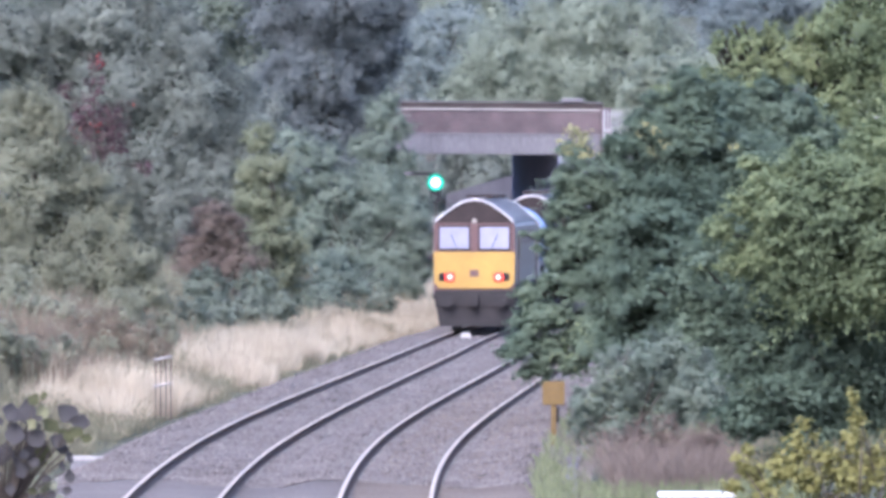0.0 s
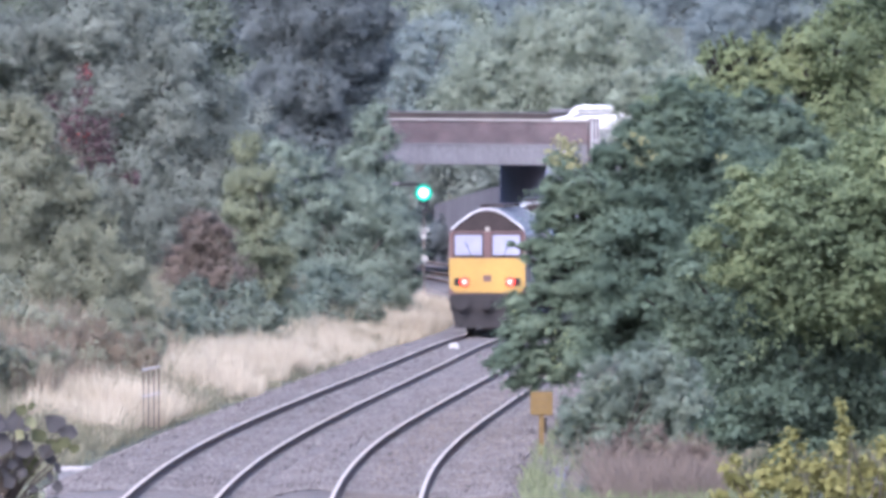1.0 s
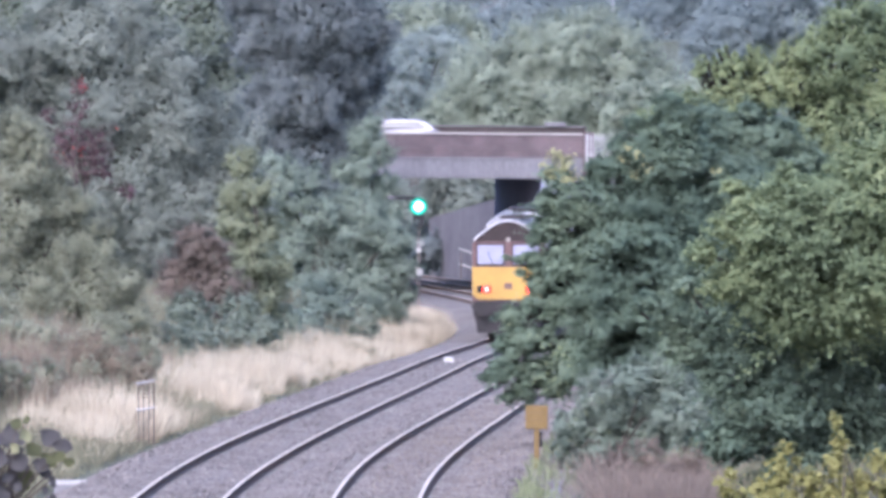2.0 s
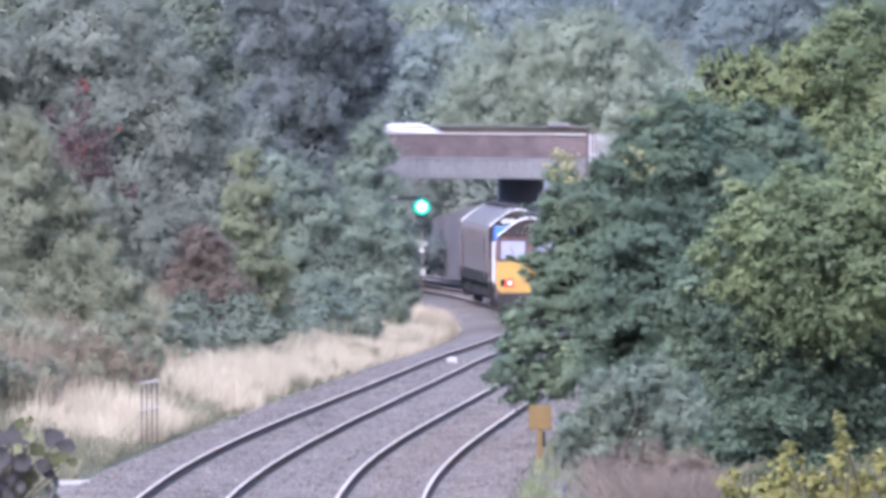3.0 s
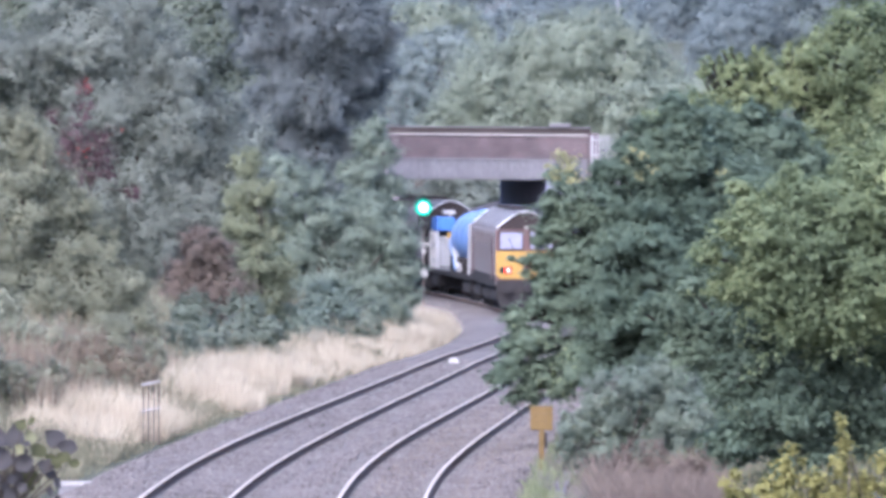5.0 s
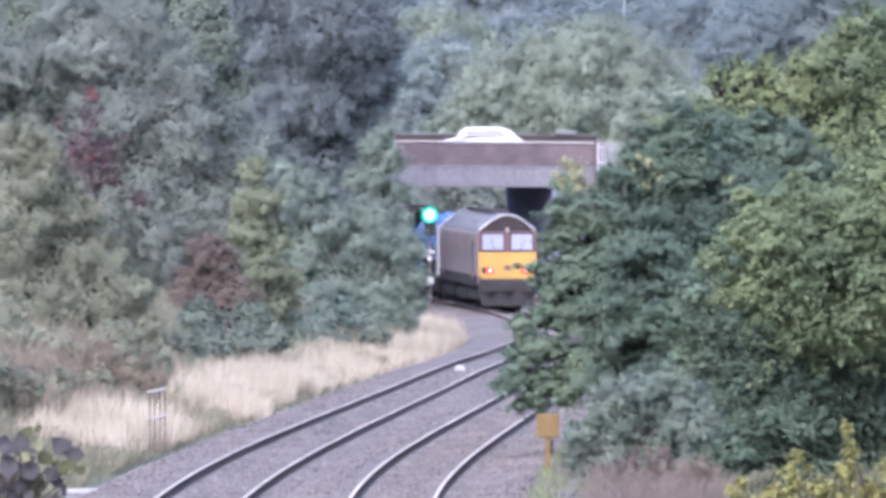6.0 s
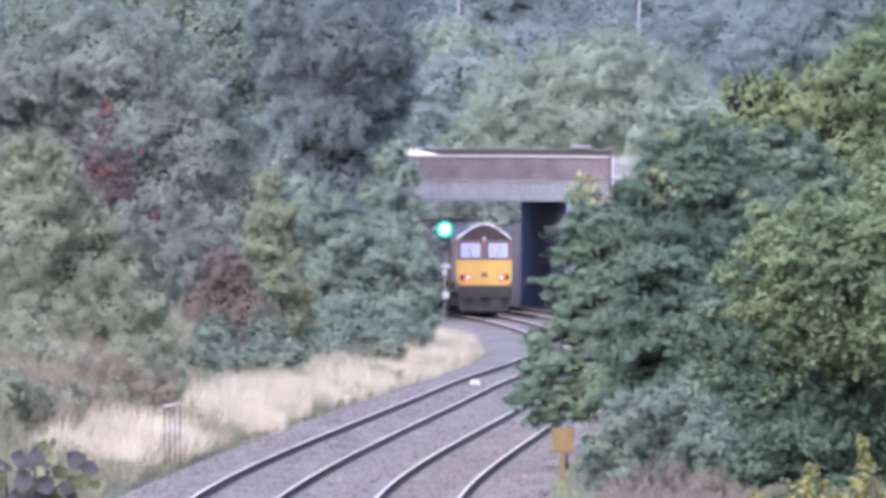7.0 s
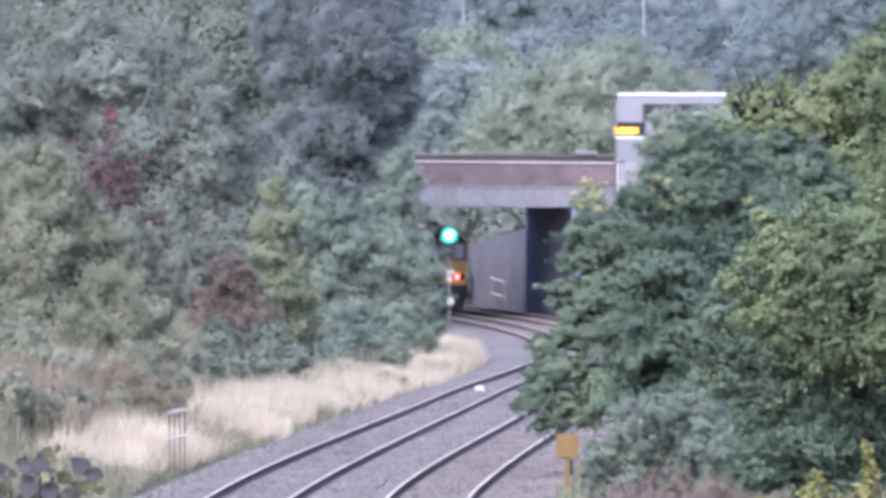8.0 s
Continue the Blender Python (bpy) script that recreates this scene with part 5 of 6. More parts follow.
        for a0, a1 in zip(np.linspace(1.35, -1.35, 13)[:-1], np.linspace(1.35, -1.35, 13)[1:]):
            p = [(math.sin(a) * 1.29, f(0.0, 0.1)[0 if end < 0 else 1], 3.53 + 0.76 * arch(math.sin(a))) for a in (a0, a1)]
            rod(p[0], p[1], 0.024, 0.024, 6, rim)
        part("roof_rim", rim, ROOF_SHEEN, root, "roof edge, sky sheen put into its pale colour")
        y0, y1 = f(0.10, 0.16)
        pan = extrude_profile([(-1.30, 1.62), (-1.12, 1.42), (1.12, 1.42), (1.30, 1.62), (1.32, 2.60), (-1.32, 2.60)], y0, y1)
        part("warning_panel", pan, panel, root, "warning panel of the cab")
        y0, y1 = f(0.10, 0.135)
        for sx in (-1, 1):
            a, b = sorted((sx * 0.13, sx * 1.17))
            fr = part("windscreen_frame", box(a, b, y0, y1, 2.64, 3.46, 0.03), GABLE, root)
            y2, y3 = f(0.137, 0.15)
            a, b = sorted((sx * 0.18, sx * 1.12))
            part("windscreen", box(a, b, y2, y3, 2.70, 3.40, 0.02), SKY_GLASS if panel is YELLOW else GLASS, fr, "windscreen, sky reflection coloured in on the rear locomotive")
            y2, y3 = f(0.152, 0.18)
            part("wiper", rod((sx * 0.55, end * (L + 0.165), 2.68), (sx * 0.75, end * (L + 0.165), 3.15), 0.012, 0.012, 6), BLACK, fr)
            y2, y3 = f(0.16, 0.20)
            a, b = sorted((sx * 0.62, sx * 1.14))
            cl = part("lamp_cluster", box(a, b, y2, y3, 1.66, 1.92, 0.02), GABLE, root)
            lampbm = rod((sx * 0.78, end * (L + 0.20), 1.79), (sx * 0.78, end * (L + 0.24), 1.79), 0.165, 0.15, 16)
            part("tail_lamp", lampbm, TAIL_RED if end < 0 and panel is YELLOW else LAMP_WARM, cl, "lit red tail lamp" if end < 0 and panel is YELLOW else "")
            if end < 0 and panel is YELLOW:
                part("hot_centre", rod((sx * 0.78, end * (L + 0.242), 1.79), (sx * 0.78, end * (L + 0.26), 1.79), 0.07, 0.06, 14), TAIL_CORE, cl)
            part("marker_lamp", rod((sx * 1.02, end * (L + 0.20), 1.79), (sx * 1.02, end * (L + 0.23), 1.79), 0.09, 0.085, 16), BLACK, cl)
            part("buffer_shank", rod((sx * 0.87, end * (L - 0.1), 1.06), (sx * 0.87, end * (L + 0.42), 1.06), 0.10, 0.09, 12), GRIME, root)
            part("buffer_head", rod((sx * 0.87, end * (L + 0.42), 1.06), (sx * 0.87, end * (L + 0.48), 1.06), 0.24, 0.24, 16), GRIME, root)
        part("top_lamp", rod((0, end * (L + 0.05), 3.60), (0, end * (L + 0.12), 3.60), 0.085, 0.08, 14), LAMP_WARM, root, "small pale headlamp")
        y0, y1 = f(0.16, 0.175)
        part("emblem", box(-0.14, 0.14, y0, y1, 1.80, 2.02, 0.004), MAROON, root, "plain maroon emblem")
        y0, y1 = f(-0.25, 0.12)
        part("buffer_beam", box(-1.28, 1.28, y0, y1, 0.78, 1.40, 0.04), GRIME, root)
        y0, y1 = f(-0.15, 0.10)
        part("obstacle_plough", extrude_profile([(-1.22, 0.78), (-1.12, 0.20), (1.12, 0.20), (1.22, 0.78)], y0, y1), GRIME, root, "grimy snowplough")
        y0, y1 = f(0.12, 0.40)
        part("coupler", box(-0.14, 0.14, y0, y1, 0.82, 1.20, 0.03), GRIME, root)
        bo = part("bogie", box(-1.22, 1.22, end * 5.5 - 2.4, end * 5.5 + 2.4, 0.42, 0.95, 0.08), GRIME, root)
        for k in (-1.9, 0.0, 1.9):
            for sx in (-1, 1):
                part("wheel", rod((sx * 0.68, end * 5.5 + k, 0.50), (sx * 0.80, end * 5.5 + k, 0.50), 0.50, 0.50, 20), GRIME, bo)
    part("solebar", box(-1.26, 1.26, -L + 0.1, L - 0.1, 0.98, 1.16, 0.03), GRIME, root)
    for s in (-1, 1):
        a, b = sorted((s * 1.327, s * 1.345))
        part("sill_panel", box(a, b, -L + 0.15, L - 0.15, 1.08, 1.55, 0.005), GRIME, root, "sooty lower bodyside")
    part("fuel_tank", box(-1.20, 1.20, -2.6, 2.6, 0.35, 0.97, 0.12), GRIME, root)
    return root


def build_wagon():
    """A flat wagon with a blue water tank and a white pump module."""
    root = empty("tank_wagon")
    tagged(root, "flat wagon carrying a blue water tank and white pump module", "wagon")
    part("deck", box(-1.25, 1.25, -9.0, 9.0, 0.95, 1.20, 0.04), GRIME, root)
    for end in (-1, 1):
        bo = part("bogie", box(-1.15, 1.15, end * 6.6 - 1.6, end * 6.6 + 1.6, 0.38, 0.90, 0.06), GRIME, root)
        for k in (-0.95, 0.95):
            for sx in (-1, 1):
                part("wheel", rod((sx * 0.68, end * 6.6 + k, 0.45), (sx * 0.80, end * 6.6 + k, 0.45), 0.45, 0.45, 18), GRIME, bo)
        for sx in (-1, 1):
            part("buffer", rod((sx * 0.87, end * 8.9, 1.06), (sx * 0.87, end * 9.45, 1.06), 0.18, 0.22, 12), GRIME, root)
    # tank, a cylinder with dished ends, standing high on cradles
    bm = bmesh.new()
    ys = [(-8.2, 0.3), (-8.1, 0.85), (-7.85, 1.12), (-7.5, 1.2), (-0.6, 1.2), (-0.25, 1.12), (0.0, 0.85), (0.1, 0.3)]
    rings = [[bm.verts.new((r * math.cos(a), y, 2.75 + r * math.sin(a))) for a in np.linspace(0, 2 * math.pi, 28, endpoint=False)] for y, r in ys]
    for a, b in zip(rings[:-1], rings[1:]):
        for i in range(28):
            bm.faces.new((a[i], a[(i + 1) % 28], b[(i + 1) % 28], b[i]))
    bm.faces.new(rings[0])
    bm.faces.new(rings[-1])
    bmesh.ops.recalc_face_normals(bm, faces=bm.faces)
    part("tank", bm, TANK_BLUE, root, "glossy blue water tank", True)
    for y in (-7.2, -5.0, -2.8, -0.8):
        hoop = bmesh.new()
        bmesh.ops.create_cone(hoop, cap_ends=False, segments=28, radius1=1.225, radius2=1.225, depth=0.10, matrix=Matrix.Translation((0, y, 2.75)) @ Matrix.Rotation(math.pi / 2, 4, "X"))
        bmesh.ops.solidify(hoop, geom=hoop.faces[:], thickness=0.02)
        part("tank_hoop", hoop, TANK_BLUE, root)
        part("cradle", box(-1.15, 1.15, y - 0.12, y + 0.12, 1.2, 1.9, 0.02), GRIME, root)
    part("manhole", rod((0, -4.0, 3.92), (0, -4.0, 4.10), 0.3, 0.3, 16), TANK_BLUE, root)
    for sx in (-1, 1):
        part("ladder_frame", box(sx * 1.22 - 0.06, sx * 1.22 + 0.06, -8.75, -8.35, 1.2, 3.5, 0.02), MODULE_WHITE, root, "white end frame")
        part("inclined_pipe", rod((sx * 1.0, 0.2, 2.6), (sx * 1.12, -3.4, 1.35), 0.14, 0.14, 12), MODULE_WHITE, root)
        part("inclined_pipe", rod((sx * 1.0, 1.4, 2.6), (sx * 1.12, -2.0, 1.35), 0.09, 0.09, 12), TANK_BLUE, root)
        part("grab_rail", rod((sx * 1.2, 0.4, 2.65), (sx * 1.2, 4.2, 2.65), 0.035, 0.035, 8), MODULE_WHITE, root)
        for k in range(4):
            part("stanchion", rod((sx * 1.2, 0.4 + 1.25 * k, 1.2), (sx * 1.2, 0.4 + 1.25 * k, 2.65), 0.035, 0.035, 8), MODULE_WHITE, root)
    part("frame_top", box(-1.2, 1.2, -8.7, -8.4, 3.40, 3.52, 0.02), MODULE_WHITE, root)
    part("engine_housing", box(-0.28, 1.22, 5.3, 8.2, 1.2, 2.8, 0.05), GRIME, root, "dark engine housing")
    part("pump_module", box(-1.10, -0.3, 5.6, 8.2, 1.2, 2.95, 0.05), GRIME, root, "dark pump module")
    for sx, y in ((-1.19, 5.2), (-1.19, 6.5), (-1.19, 7.9), (-0.42, 5.2)):
        part("module_post", box(sx - 0.07, sx + 0.07, y - 0.10, y + 0.10, 1.2, 2.95, 0.02), MODULE_WHITE, root, "white frame post")
    for z in (1.55, 2.2, 2.8):
        part("module_bar", box(-1.22, -1.13, 5.31, 7.79, z, z + 0.08, 0.01), MODULE_WHITE, root)
    part("control_panel", box(-1.0, -0.55, 5.40, 5.59, 1.3, 2.7, 0.02), MODULE_WHITE, root, "white control panel")
    part("hose_locker", box(-1.2, -0.36, 5.2, 7.6, 2.955, 3.60, 0.05), LOCKER_BLUE, root, "bright blue locker")
    part("locker_cap", box(-0.9, -0.3, 5.4, 6.4, 3.725, 3.92, 0.05), MODULE_WHITE, root)
    part("warning_plate", box(-0.75, -0.35, 4.97, 4.995, 2.5, 2.9), YELLOW, root)
    part("exhaust_stack", rod((0.6, 6.4, 2.95), (0.6, 6.4, 3.9), 0.12, 0.12, 12), GRIME, root)
    for ob in root.children_recursive:
        for v in ob.data.vertices:
            v.co.y *= 1.09
    return root


REAR = build_loco("maroon diesel locomotive with yellow end, red tail lamps lit", YELLOW, MAROON)
LEAD = build_loco("maroon diesel locomotive leading the train", GRIME, GABLE)
WAGON = build_wagon()


# ---- road traffic ----
SILVER = grained("silver_paint", (0.14, 0.145, 0.16), (0.20, 0.205, 0.225), 1.0, 30.0, 0.3, 0.5, bump=0.0)
def build_car(label, paint, length=4.2, height=1.48):
    """A hatchback; +y is the way it goes."""
    root = empty("car")
    tagged(root, label, "car", "cars on the bridge")
    h, l = height, length / 2
    prof = [(-l, 0.35), (-l + 0.05, 0.85), (-l + 0.25, 0.98), (-l + 0.75, h - 0.10), (-l + 1.2, h), (0.35, h), (0.75, h - 0.06), (l - 1.0, 0.98), (l - 0.25, 0.82), (l, 0.62), (l, 0.35)]
    bm = bmesh.new()
    rings = []
    for x, tuck in ((-0.86, 1), (-0.80, 0), (0.80, 0), (0.86, 1)):
        row = []
        for y, z in prof:
            k = 0.0 if z < 1.0 else (z - 0.98) * 0.42
            row.append(bm.verts.new((x - math.copysign(k, x), y * (0.985 if tuck else 1), z - (0.03 if tuck and z > 0.5 else 0))))
        rings.append(row)
    n = len(prof)
    for a, b in zip(rings[:-1], rings[1:]):
        for i in range(n):
            bm.faces.new((a[i], a[(i + 1) % n], b[(i + 1) % n], b[i]))
    bm.faces.new(rings[0])
    bm.faces.new(list(reversed(rings[-1])))
    bmesh.ops.recalc_face_normals(bm, faces=bm.faces)
    part("body", bm, paint, root, "", False)
    for sx in (-1, 1):
        pts = [(-l + 0.62, 1.02), (l - 1.12, 1.02), (0.62, h - 0.14), (-l + 1.05, h - 0.13)]
        w = bmesh.new()
        va = [w.verts.new((sx * (0.872 - (z - 0.98) * 0.42), y, z)) for y, z in pts]
        vb = [w.verts.new((sx * (0.84 - (z - 0.98) * 0.42), y, z)) for y, z in pts]
        w.faces.new(va)
        w.faces.new(list(reversed(vb)))
        for i in range(4):
            w.faces.new((va[i], vb[i], vb[(i + 1) % 4], va[(i + 1) % 4]))
        bmesh.ops.recalc_face_normals(w, faces=w.faces)
        part("side_window", w, GLASS, root)
        part("mirror", box(sx * 0.98 - 0.09, sx * 0.98 + 0.09, l - 1.45, l - 1.3, 0.98, 1.12, 0.03), paint, root)
        for y in (-l + 0.75, l - 0.8):
            part("wheel", rod((sx * 0.66, y, 0.31), (sx * 0.86, y, 0.31), 0.31, 0.31, 18), TYRE, root)
    for pts in ([(0.76, h - 0.05), (l - 0.98, 1.0)], [(-l + 0.74, h - 0.08), (-l + 0.27, 1.0)]):
        (ya, za), (yb, zb) = pts
        w = bmesh.new()
        q = []
        for lift in (0.012, -0.012):
            q.append([w.verts.new(c) for c in ((-0.58, ya, za + lift), (0.58, ya, za + lift), (0.68, yb, zb + lift), (-0.68, yb, zb + lift))])
        w.faces.new(q[0])
        w.faces.new(list(reversed(q[1])))
        for i in range(4):
            w.faces.new((q[0][i], q[0][(i + 1) % 4], q[1][(i + 1) % 4], q[1][i]))
        bmesh.ops.recalc_face_normals(w, faces=w.faces)
        part("screen", w, GLASS, root)
    return root


def build_bus():
    root = empty("double_deck_bus")
    tagged(root, "tall pale double-deck bus with an amber destination display", "bus")
    part("body", box(-1.25, 1.25, -10.4, 0.0, 0.35, 3.98, 0.12), SILVER, root, "pale grey bus body")
    part("roof", box(-1.22, 1.22, -10.35, -0.05, 3.985, 4.12, 0.05), WHITE, root, "white roof")
    for sx in (-1, 1):
        for k in range(6):
            a, b = sorted((sx * 1.252, sx * 1.262))
            part("upper_window", box(a, b, -9.9 + 1.45 * k, -8.55 + 1.45 * k, 2.75, 3.6, 0.004), GLASS, root)
            part("lower_window", box(a, b, -9.9 + 1.45 * k, -8.55 + 1.45 * k, 1.15, 1.95, 0.004), GLASS, root)
        a, b = sorted((sx * 1.264, sx * 1.285))
        part("destination_display", box(a, b, -1.05, -0.12, 2.16, 2.44, 0.006), AMBER, root, "lit amber display")
        a, b = sorted((sx * 1.252, sx * 1.263))
        part("display_surround", box(a, b, -1.45, -0.05, 2.05, 2.72, 0.004), BLACK, root)
        part("white_band", box(a, b, -1.7, 0.0, 1.92, 2.02, 0.003), WHITE, root)
        for y in (-8.3, -2.3):
            part("wheel", rod((sx * 1.0, y, 0.48), (sx * 1.27, y, 0.48), 0.48, 0.48, 20), TYRE, root)
    part("windscreen", box(-1.1, 1.1, 0.002, 0.02, 0.95, 1.95, 0.005), GLASS, root)
    part("upper_windscreen", box(-1.1, 1.1, 0.002, 0.02, 2.75, 3.7, 0.005), GLASS, root)
    part("front_display", box(-0.9, 0.9, 0.002, 0.025, 2.12, 2.55, 0.005), AMBER, root, "lit amber display")
    return root


DARK_PAINT = grained("dark_grey_paint", (0.10, 0.10, 0.12), (0.16, 0.16, 0.19), 1.0, 30.0, 0.3, 0.3, bump=0.0)
CARS = [
    (build_car("white hatchback crossing the bridge", WHITE), -1, 0.16, -13.3, 1.5),
    (build_car("dark grey hatchback crossing the bridge", DARK_PAINT), -1, 4.3, -13.3, 1.5),
    (build_car("low silver car crossing the bridge", SILVER, 4.2, 1.28), -1, 0.45, -14.2, 2.8),
    (build_car("silver saloon crossing the bridge", SILVER, 4.3, 1.3), 1, 3.6, 13.2, 4.4),
    (build_car("white hatchback leaving the bridge", WHITE), -1, -2.9, -13.3, 6.3),
    (build_car("low white sports car crossing the bridge", WHITE, 4.2, 1.1), 1, 3.8, 14.4, 7.5),
]
BUS = build_bus()


# ---- grass, stones and sleepers ----
def blades(name, label, mat, spots, tall, wide, seed, lean=0.25, thin=()):
    rng = np.random.default_rng(seed)
    n = len(spots)
    p = np.asarray(spots)
    h = tall * rng.uniform(0.55, 1.15, n) * np.array([0.95 + 0.5 * noise.noise(Vector((q[0] * 0.5, q[1] * 0.13, seed))) + 0.35 * noise.noise(Vector((q[0] * 1.7, q[1] * 0.6, seed))) for q in p.tolist()])
    for where, reach, less in thin:
        h = h * (1 - less * np.exp(-((p[:, 1] - where) / reach) ** 2))
    d = rng.normal(0, lean, (n, 2)) * h[:, None]
    ang = rng.uniform(0, math.pi, n)
    side = np.stack([np.cos(ang), np.sin(ang), 0 * ang], -1) * wide
    tip = p + np.stack([d[:, 0], d[:, 1], h * 0.97], -1)
    v = np.stack([p - side * 0.35, p + side * 0.35, tip + side * 0.65, tip - side * 0.65], 1).reshape(-1, 3)
    f = np.arange(n)[:, None] * 4 + np.array([[0, 1, 2, 3]])
    return tagged(from_arrays(name, v, f, mat), label, "grass", kind="stuff")


STRAW = leafy("dry_straw", (0.315, 0.268, 0.188), (0.445, 0.390, 0.288), (0.60, 0.54, 0.415), through_light=0.4, rough=0.8)
FRESH_GRASS = leafy("fresh_grass", (0.120, 0.140, 0.072), (0.175, 0.195, 0.102), (0.255, 0.270, 0.150), through_light=0.4)
GREEN_GRASS = leafy("verge_grass", (0.125, 0.122, 0.078), (0.178, 0.170, 0.112), (0.255, 0.232, 0.165), through_light=0.4, rough=0.8)


def sow(count, y0, y1, o0, o1, seed, patchy=0.0, scale=0.12, edge=0.0):
    rng = np.random.default_rng(seed)
    y = rng.uniform(y0, y1, count)
    o = rng.uniform(o0, o1, count)
    if patchy:
        keep = np.array([noise.noise(Vector((float(b) * 0.35, float(a) * scale, seed))) for a, b in zip(y, o)])
        ok = keep > rng.uniform(-0.5, 0.5, count) * patchy - 0.12
        y, o = y[ok], o[ok]
    if edge:
        o = o + edge * np.array([noise.noise(Vector((0.0, float(a) * 0.22, seed + 3.0))) for a in y])
    x = line_x(y) + o
    return np.stack([x, y, line_z(y) + bank(o, y) - 0.04], -1)


def tussocks(name, label, mat, spots, each, tall, wide, seed, thin=()):
    """Clumps of stalks that fan out from their foot and end in pale seed heads."""
    rng = np.random.default_rng(seed)
    c = np.asarray(spots)
    size = rng.uniform(0.55, 1.2, len(c)) * np.array([1.0 + 0.45 * noise.noise(Vector((q[0] * 0.5, q[1] * 0.13, seed))) for q in c.tolist()])
    for where, reach, less in thin:
        size = size * (1 - less * np.exp(-((c[:, 1] - where) / reach) ** 2))
    k = np.repeat(np.arange(len(c)), each)
    n = len(k)
    ang, out = rng.uniform(0, 2 * math.pi, n), np.sqrt(rng.uniform(0, 1, n))
    way = np.stack([np.cos(ang), np.sin(ang), 0 * ang], -1)
    h = tall * size[k] * rng.uniform(0.45, 1.12, n) * (1.05 - 0.35 * out)
    foot = c[k] + way * (0.16 * out)[:, None]
    tip = foot + way * (h * out * rng.uniform(0.25, 0.75, n))[:, None] + np.stack([0 * h, 0 * h, h], -1)
    neck = foot + (tip - foot) * 0.62
    turn = rng.uniform(0, math.pi, n)
    side = np.stack([np.cos(turn), np.sin(turn), 0 * turn], -1) * wide
    v = np.stack([foot - side * 0.3, foot + side * 0.3, neck + side * 0.55, neck - side * 0.55, tip], 1).reshape(-1, 3)
    b = np.arange(n)[:, None] * 5
    f = np.concatenate([b + np.array([[0, 1, 2]]), b + np.array([[0, 2, 3]]), b + np.array([[3, 2, 4]])])
    return tagged(from_arrays(name, v, f, mat), label, "grass", kind="stuff")


GAPS = ((207, 7.0, 0.6), (236, 3.0, 0.25), (263, 6.0, 0.45), (300, 5.0, 0.3), (326, 8.0, 0.5), (172, 6.0, 0.7))
tussocks("dry_grass", "tall pale dry grass along the foot of the bank", STRAW, sow(3100, 178, 352, -6.0, -3.75, 4, 0.6, 0.14, 0.9), 58, 1.05, 0.013, 4, GAPS)
tussocks("dry_grass", "pale dry grass reaching the track near the signal", STRAW, sow(420, 270, 346, -4.6, -3.2, 27, 0.6, 0.16, 0.5), 50, 0.72, 0.014, 27)
blades("verge_grass", "short green grass at the ballast edge", GREEN_GRASS, sow(26000, 145, 350, -4.8, -3.3, 5, 0.5, 0.12, 0.5), 0.26, 0.014, 5)
blades("verge_grass", "olive grass among the dry stalks", GREEN_GRASS, sow(34000, 165, 350, -6.2, -3.8, 19, 0.6, 0.1, 0.8), 0.48, 0.014, 19, 0.3)
blades("dry_stems", "dusty red-brown weed stems on the bank", LEAF_WEED, sow(7000, 190, 226, -9.0, -6.0, 23, 0.5, 0.1), 1.05, 0.014, 23, 0.35)
blades("verge_grass", "rough olive grass beside the ballast", GREEN_GRASS, sow(16000, 140, 182, -9.0, -3.4, 15, 0.3), 0.55, 0.016, 15)
blades("verge_grass", "rough olive grass on the verge below the trees", GREEN_GRASS, sow(20000, 150, 168, 8.5, 19.0, 16, 0.3), 0.55, 0.016, 16)
blades("bank_grass", "rough dull green undergrowth on the bank", GREEN_GRASS, sow(40000, 150, 350, -12.0, -5.2, 6, 0.4), 0.75, 0.02, 6)
blades("verge_grass", "green grass tufts on the verge by the sign", FRESH_GRASS, sow(24000, 138, 215, 5.8, 10.5, 8, 0.5), 0.36, 0.014, 8)

blades("dry_stems", "pinkish dry stems standing among the scrub", LEAF_SCRUB, sow(8000, 145, 157, 7.2, 9.2, 18, 1.2), 0.85, 0.008, 18, 0.5)


def scatter_stones():
    rng = np.random.default_rng(9)
    n = 30000
    y = 145 + (rng.uniform(0, 1, n) ** 1.5) * 130
    o = rng.uniform(-3.2, 6.6, n)
    for rail in (-0.72, 0.72, SPACING - 0.72, SPACING + 0.72):
        o = np.where(np.abs(o - rail) < 0.12, o + 0.24, o)
    x, z = line_x(y) + o, line_z(y) + bank(o, y)
    r = rng.uniform(0.022, 0.056, n)
    shape = np.array([[1, 0, -0.5], [-0.6, 0.9, -0.5], [-0.6, -0.9, -0.5], [0, 0, 1]], float)
    v = np.stack([x, y, z + 0.01], -1)[:, None, :] + shape[None] * r[:, None, None] * rng.uniform(0.6, 1.3, (n, 4, 3))
    tri = np.array([[0, 1, 3], [1, 2, 3], [2, 0, 3], [2, 1, 0]])
    f = (np.arange(n)[:, None, None] * 4 + tri[None]).reshape(-1, 3)
    tagged(from_arrays("ballast_stones", v.reshape(-1, 3), f, STONE), "loose grey ballast stones between and beside the rails", "ballast", kind="stuff")


scatter_stones()


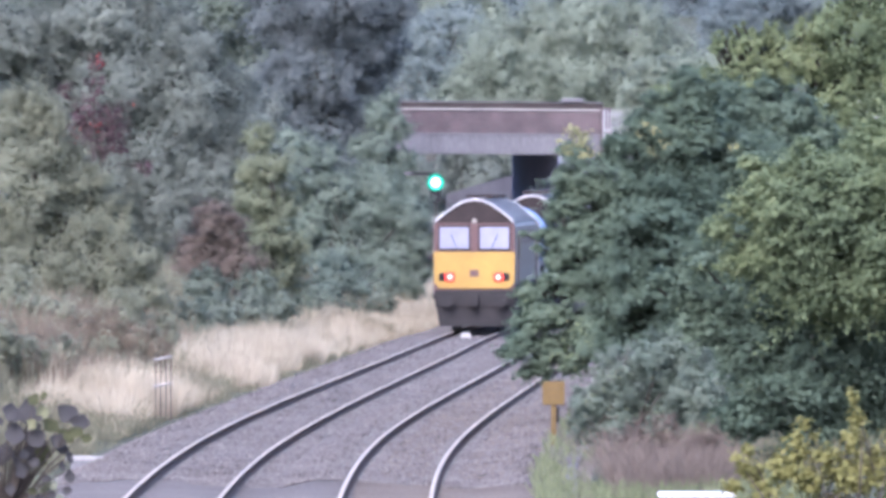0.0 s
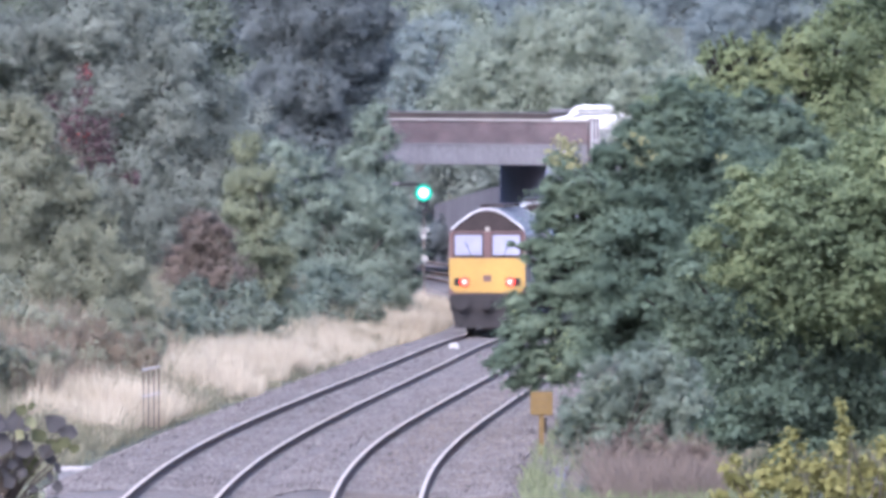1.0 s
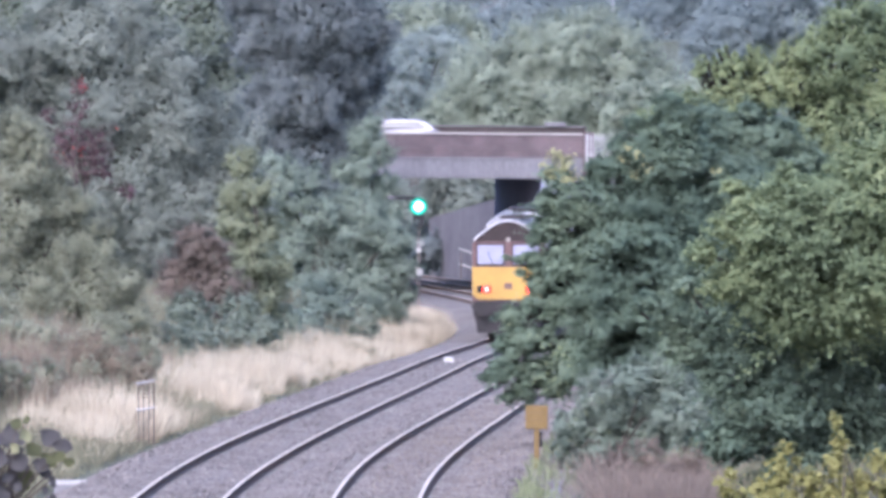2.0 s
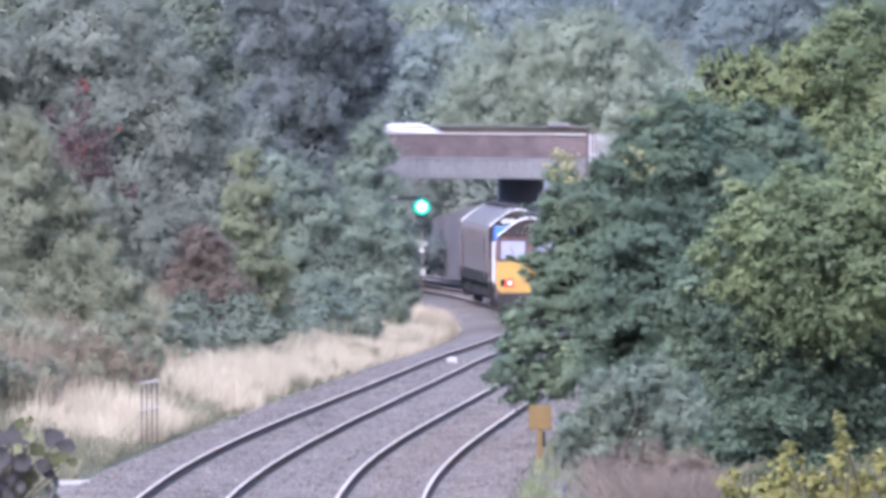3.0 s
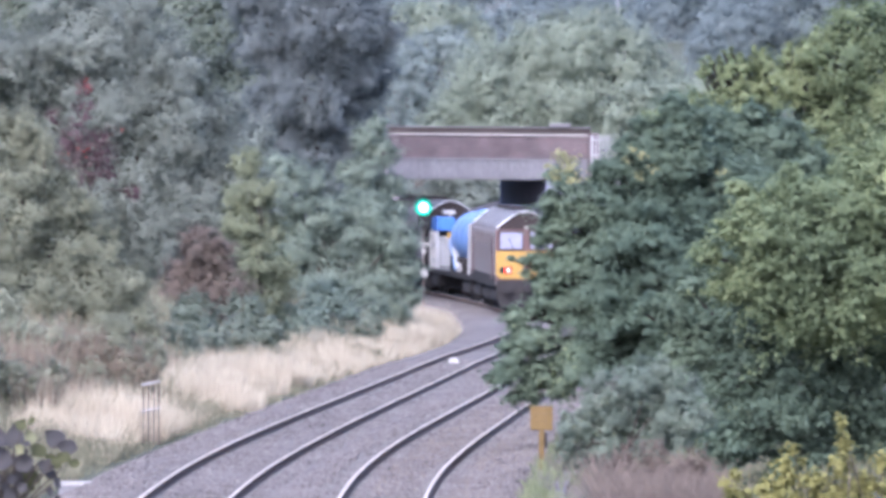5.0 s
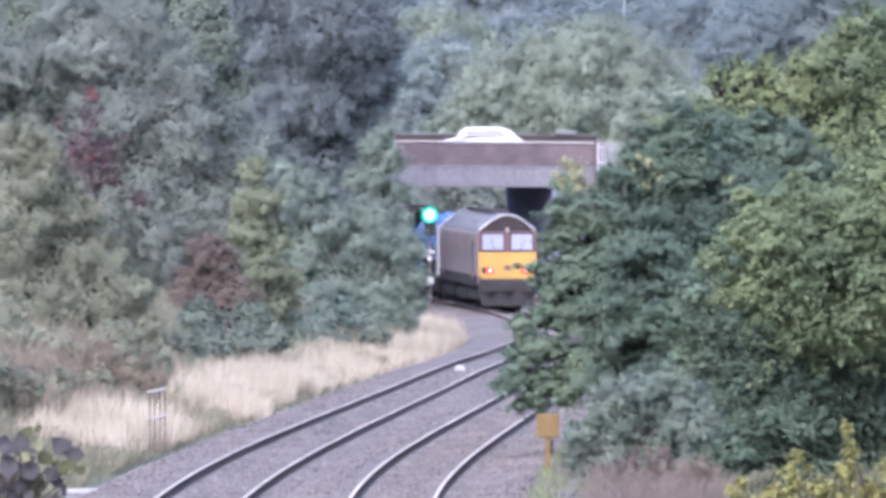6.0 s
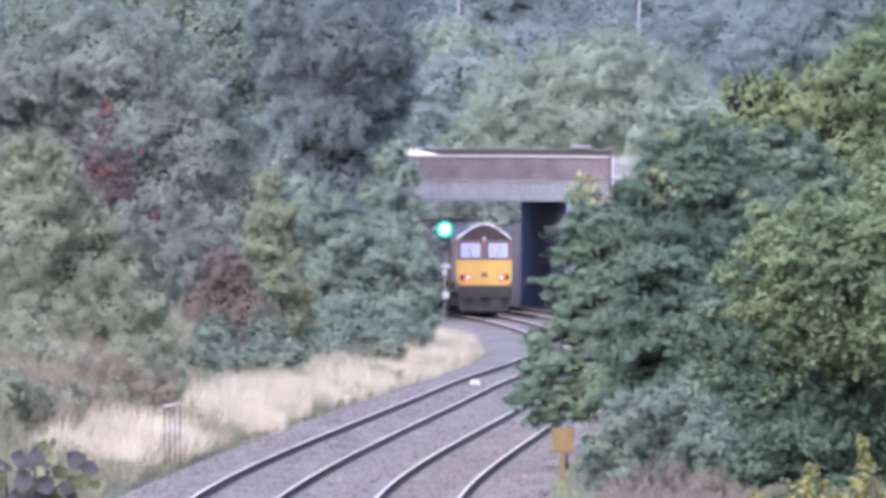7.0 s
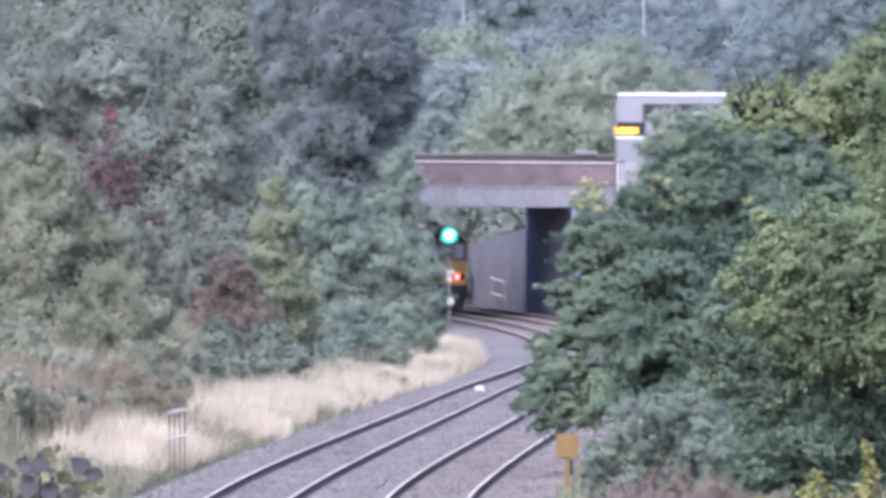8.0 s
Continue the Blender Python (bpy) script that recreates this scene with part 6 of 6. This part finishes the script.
def build_sleepers():
    bm = extrude_profile([(-1.25, -0.2), (1.25, -0.2), (1.25, 0.0), (0.9, 0.02), (0.5, 0.02), (0.3, -0.02), (-0.3, -0.02), (-0.5, 0.02), (-0.9, 0.02), (-1.25, 0.0)], -0.13, 0.13)
    me = bpy.data.meshes.new("sleeper")
    bm.to_mesh(me)
    bm.free()
    me.materials.append(SLEEPER)
    for track in (0.0, SPACING):
        root = empty("track_sleepers")
        tagged(root, "concrete sleepers bedded in ballast under the rails", "sleepers")
        for k in range(150):
            yy = 147.0 + k * 0.68
            x, y, z = on_line(yy, track)
            ob = new("sleeper", me)
            ob.parent = root
            c = math.degrees(math.atan(float(line_c(yy)) / 1.435))
            ob.matrix_basis = pose(float(x), float(y), float(z) - 0.16, 0, c, -math.degrees(math.atan(line_x(yy + 0.5) - line_x(yy - 0.5))))


build_sleepers()


# ---- what moves ----
def rail_pose(rear, length, bogie):
    """A vehicle whose rear end is rear metres along, resting on its two bogies."""
    mid = rear + length / 2
    pts = []
    for d in (-bogie, bogie):
        x, y, z = on_line(mid + d)
        pts.append(Vector((float(x), float(y), float(z))))
    a, b = pts
    d = b - a
    return Matrix.Translation((a + b) / 2) @ pose(0, 0, 0, math.degrees(math.atan2(d.z, d.y)), 0, -math.degrees(math.atan2(d.x, d.y)))


def motions():
    steps = [k * 0.5 for k in range(17)]
    walk(REAR, [(t, rail_pose(273.6 + 17.5 * t, 18.0, 5.5)) for t in steps])
    walk(WAGON, [(t, rail_pose(273.6 + 18.9 + 17.5 * t, 19.8, 7.2)) for t in steps])
    walk(LEAD, [(t, rail_pose(273.6 + 39.8 + 17.5 * t, 18.0, 5.5)) for t in steps])
    for car, way, x, speed, when in CARS:
        y = 412.3 if way < 0 else 418.2
        walk(car, [(t, pose(x + speed * (t - when), y, ROAD_Z, 0, 0, 90 if way < 0 else -90)) for t in (0.0, 8.0)])
    walk(BUS, [(t, pose(6.75 - 12.9 * (t - 8.0), 412.3, ROAD_Z, 0, 0, 90)) for t in (0.0, 8.0)])


motions()
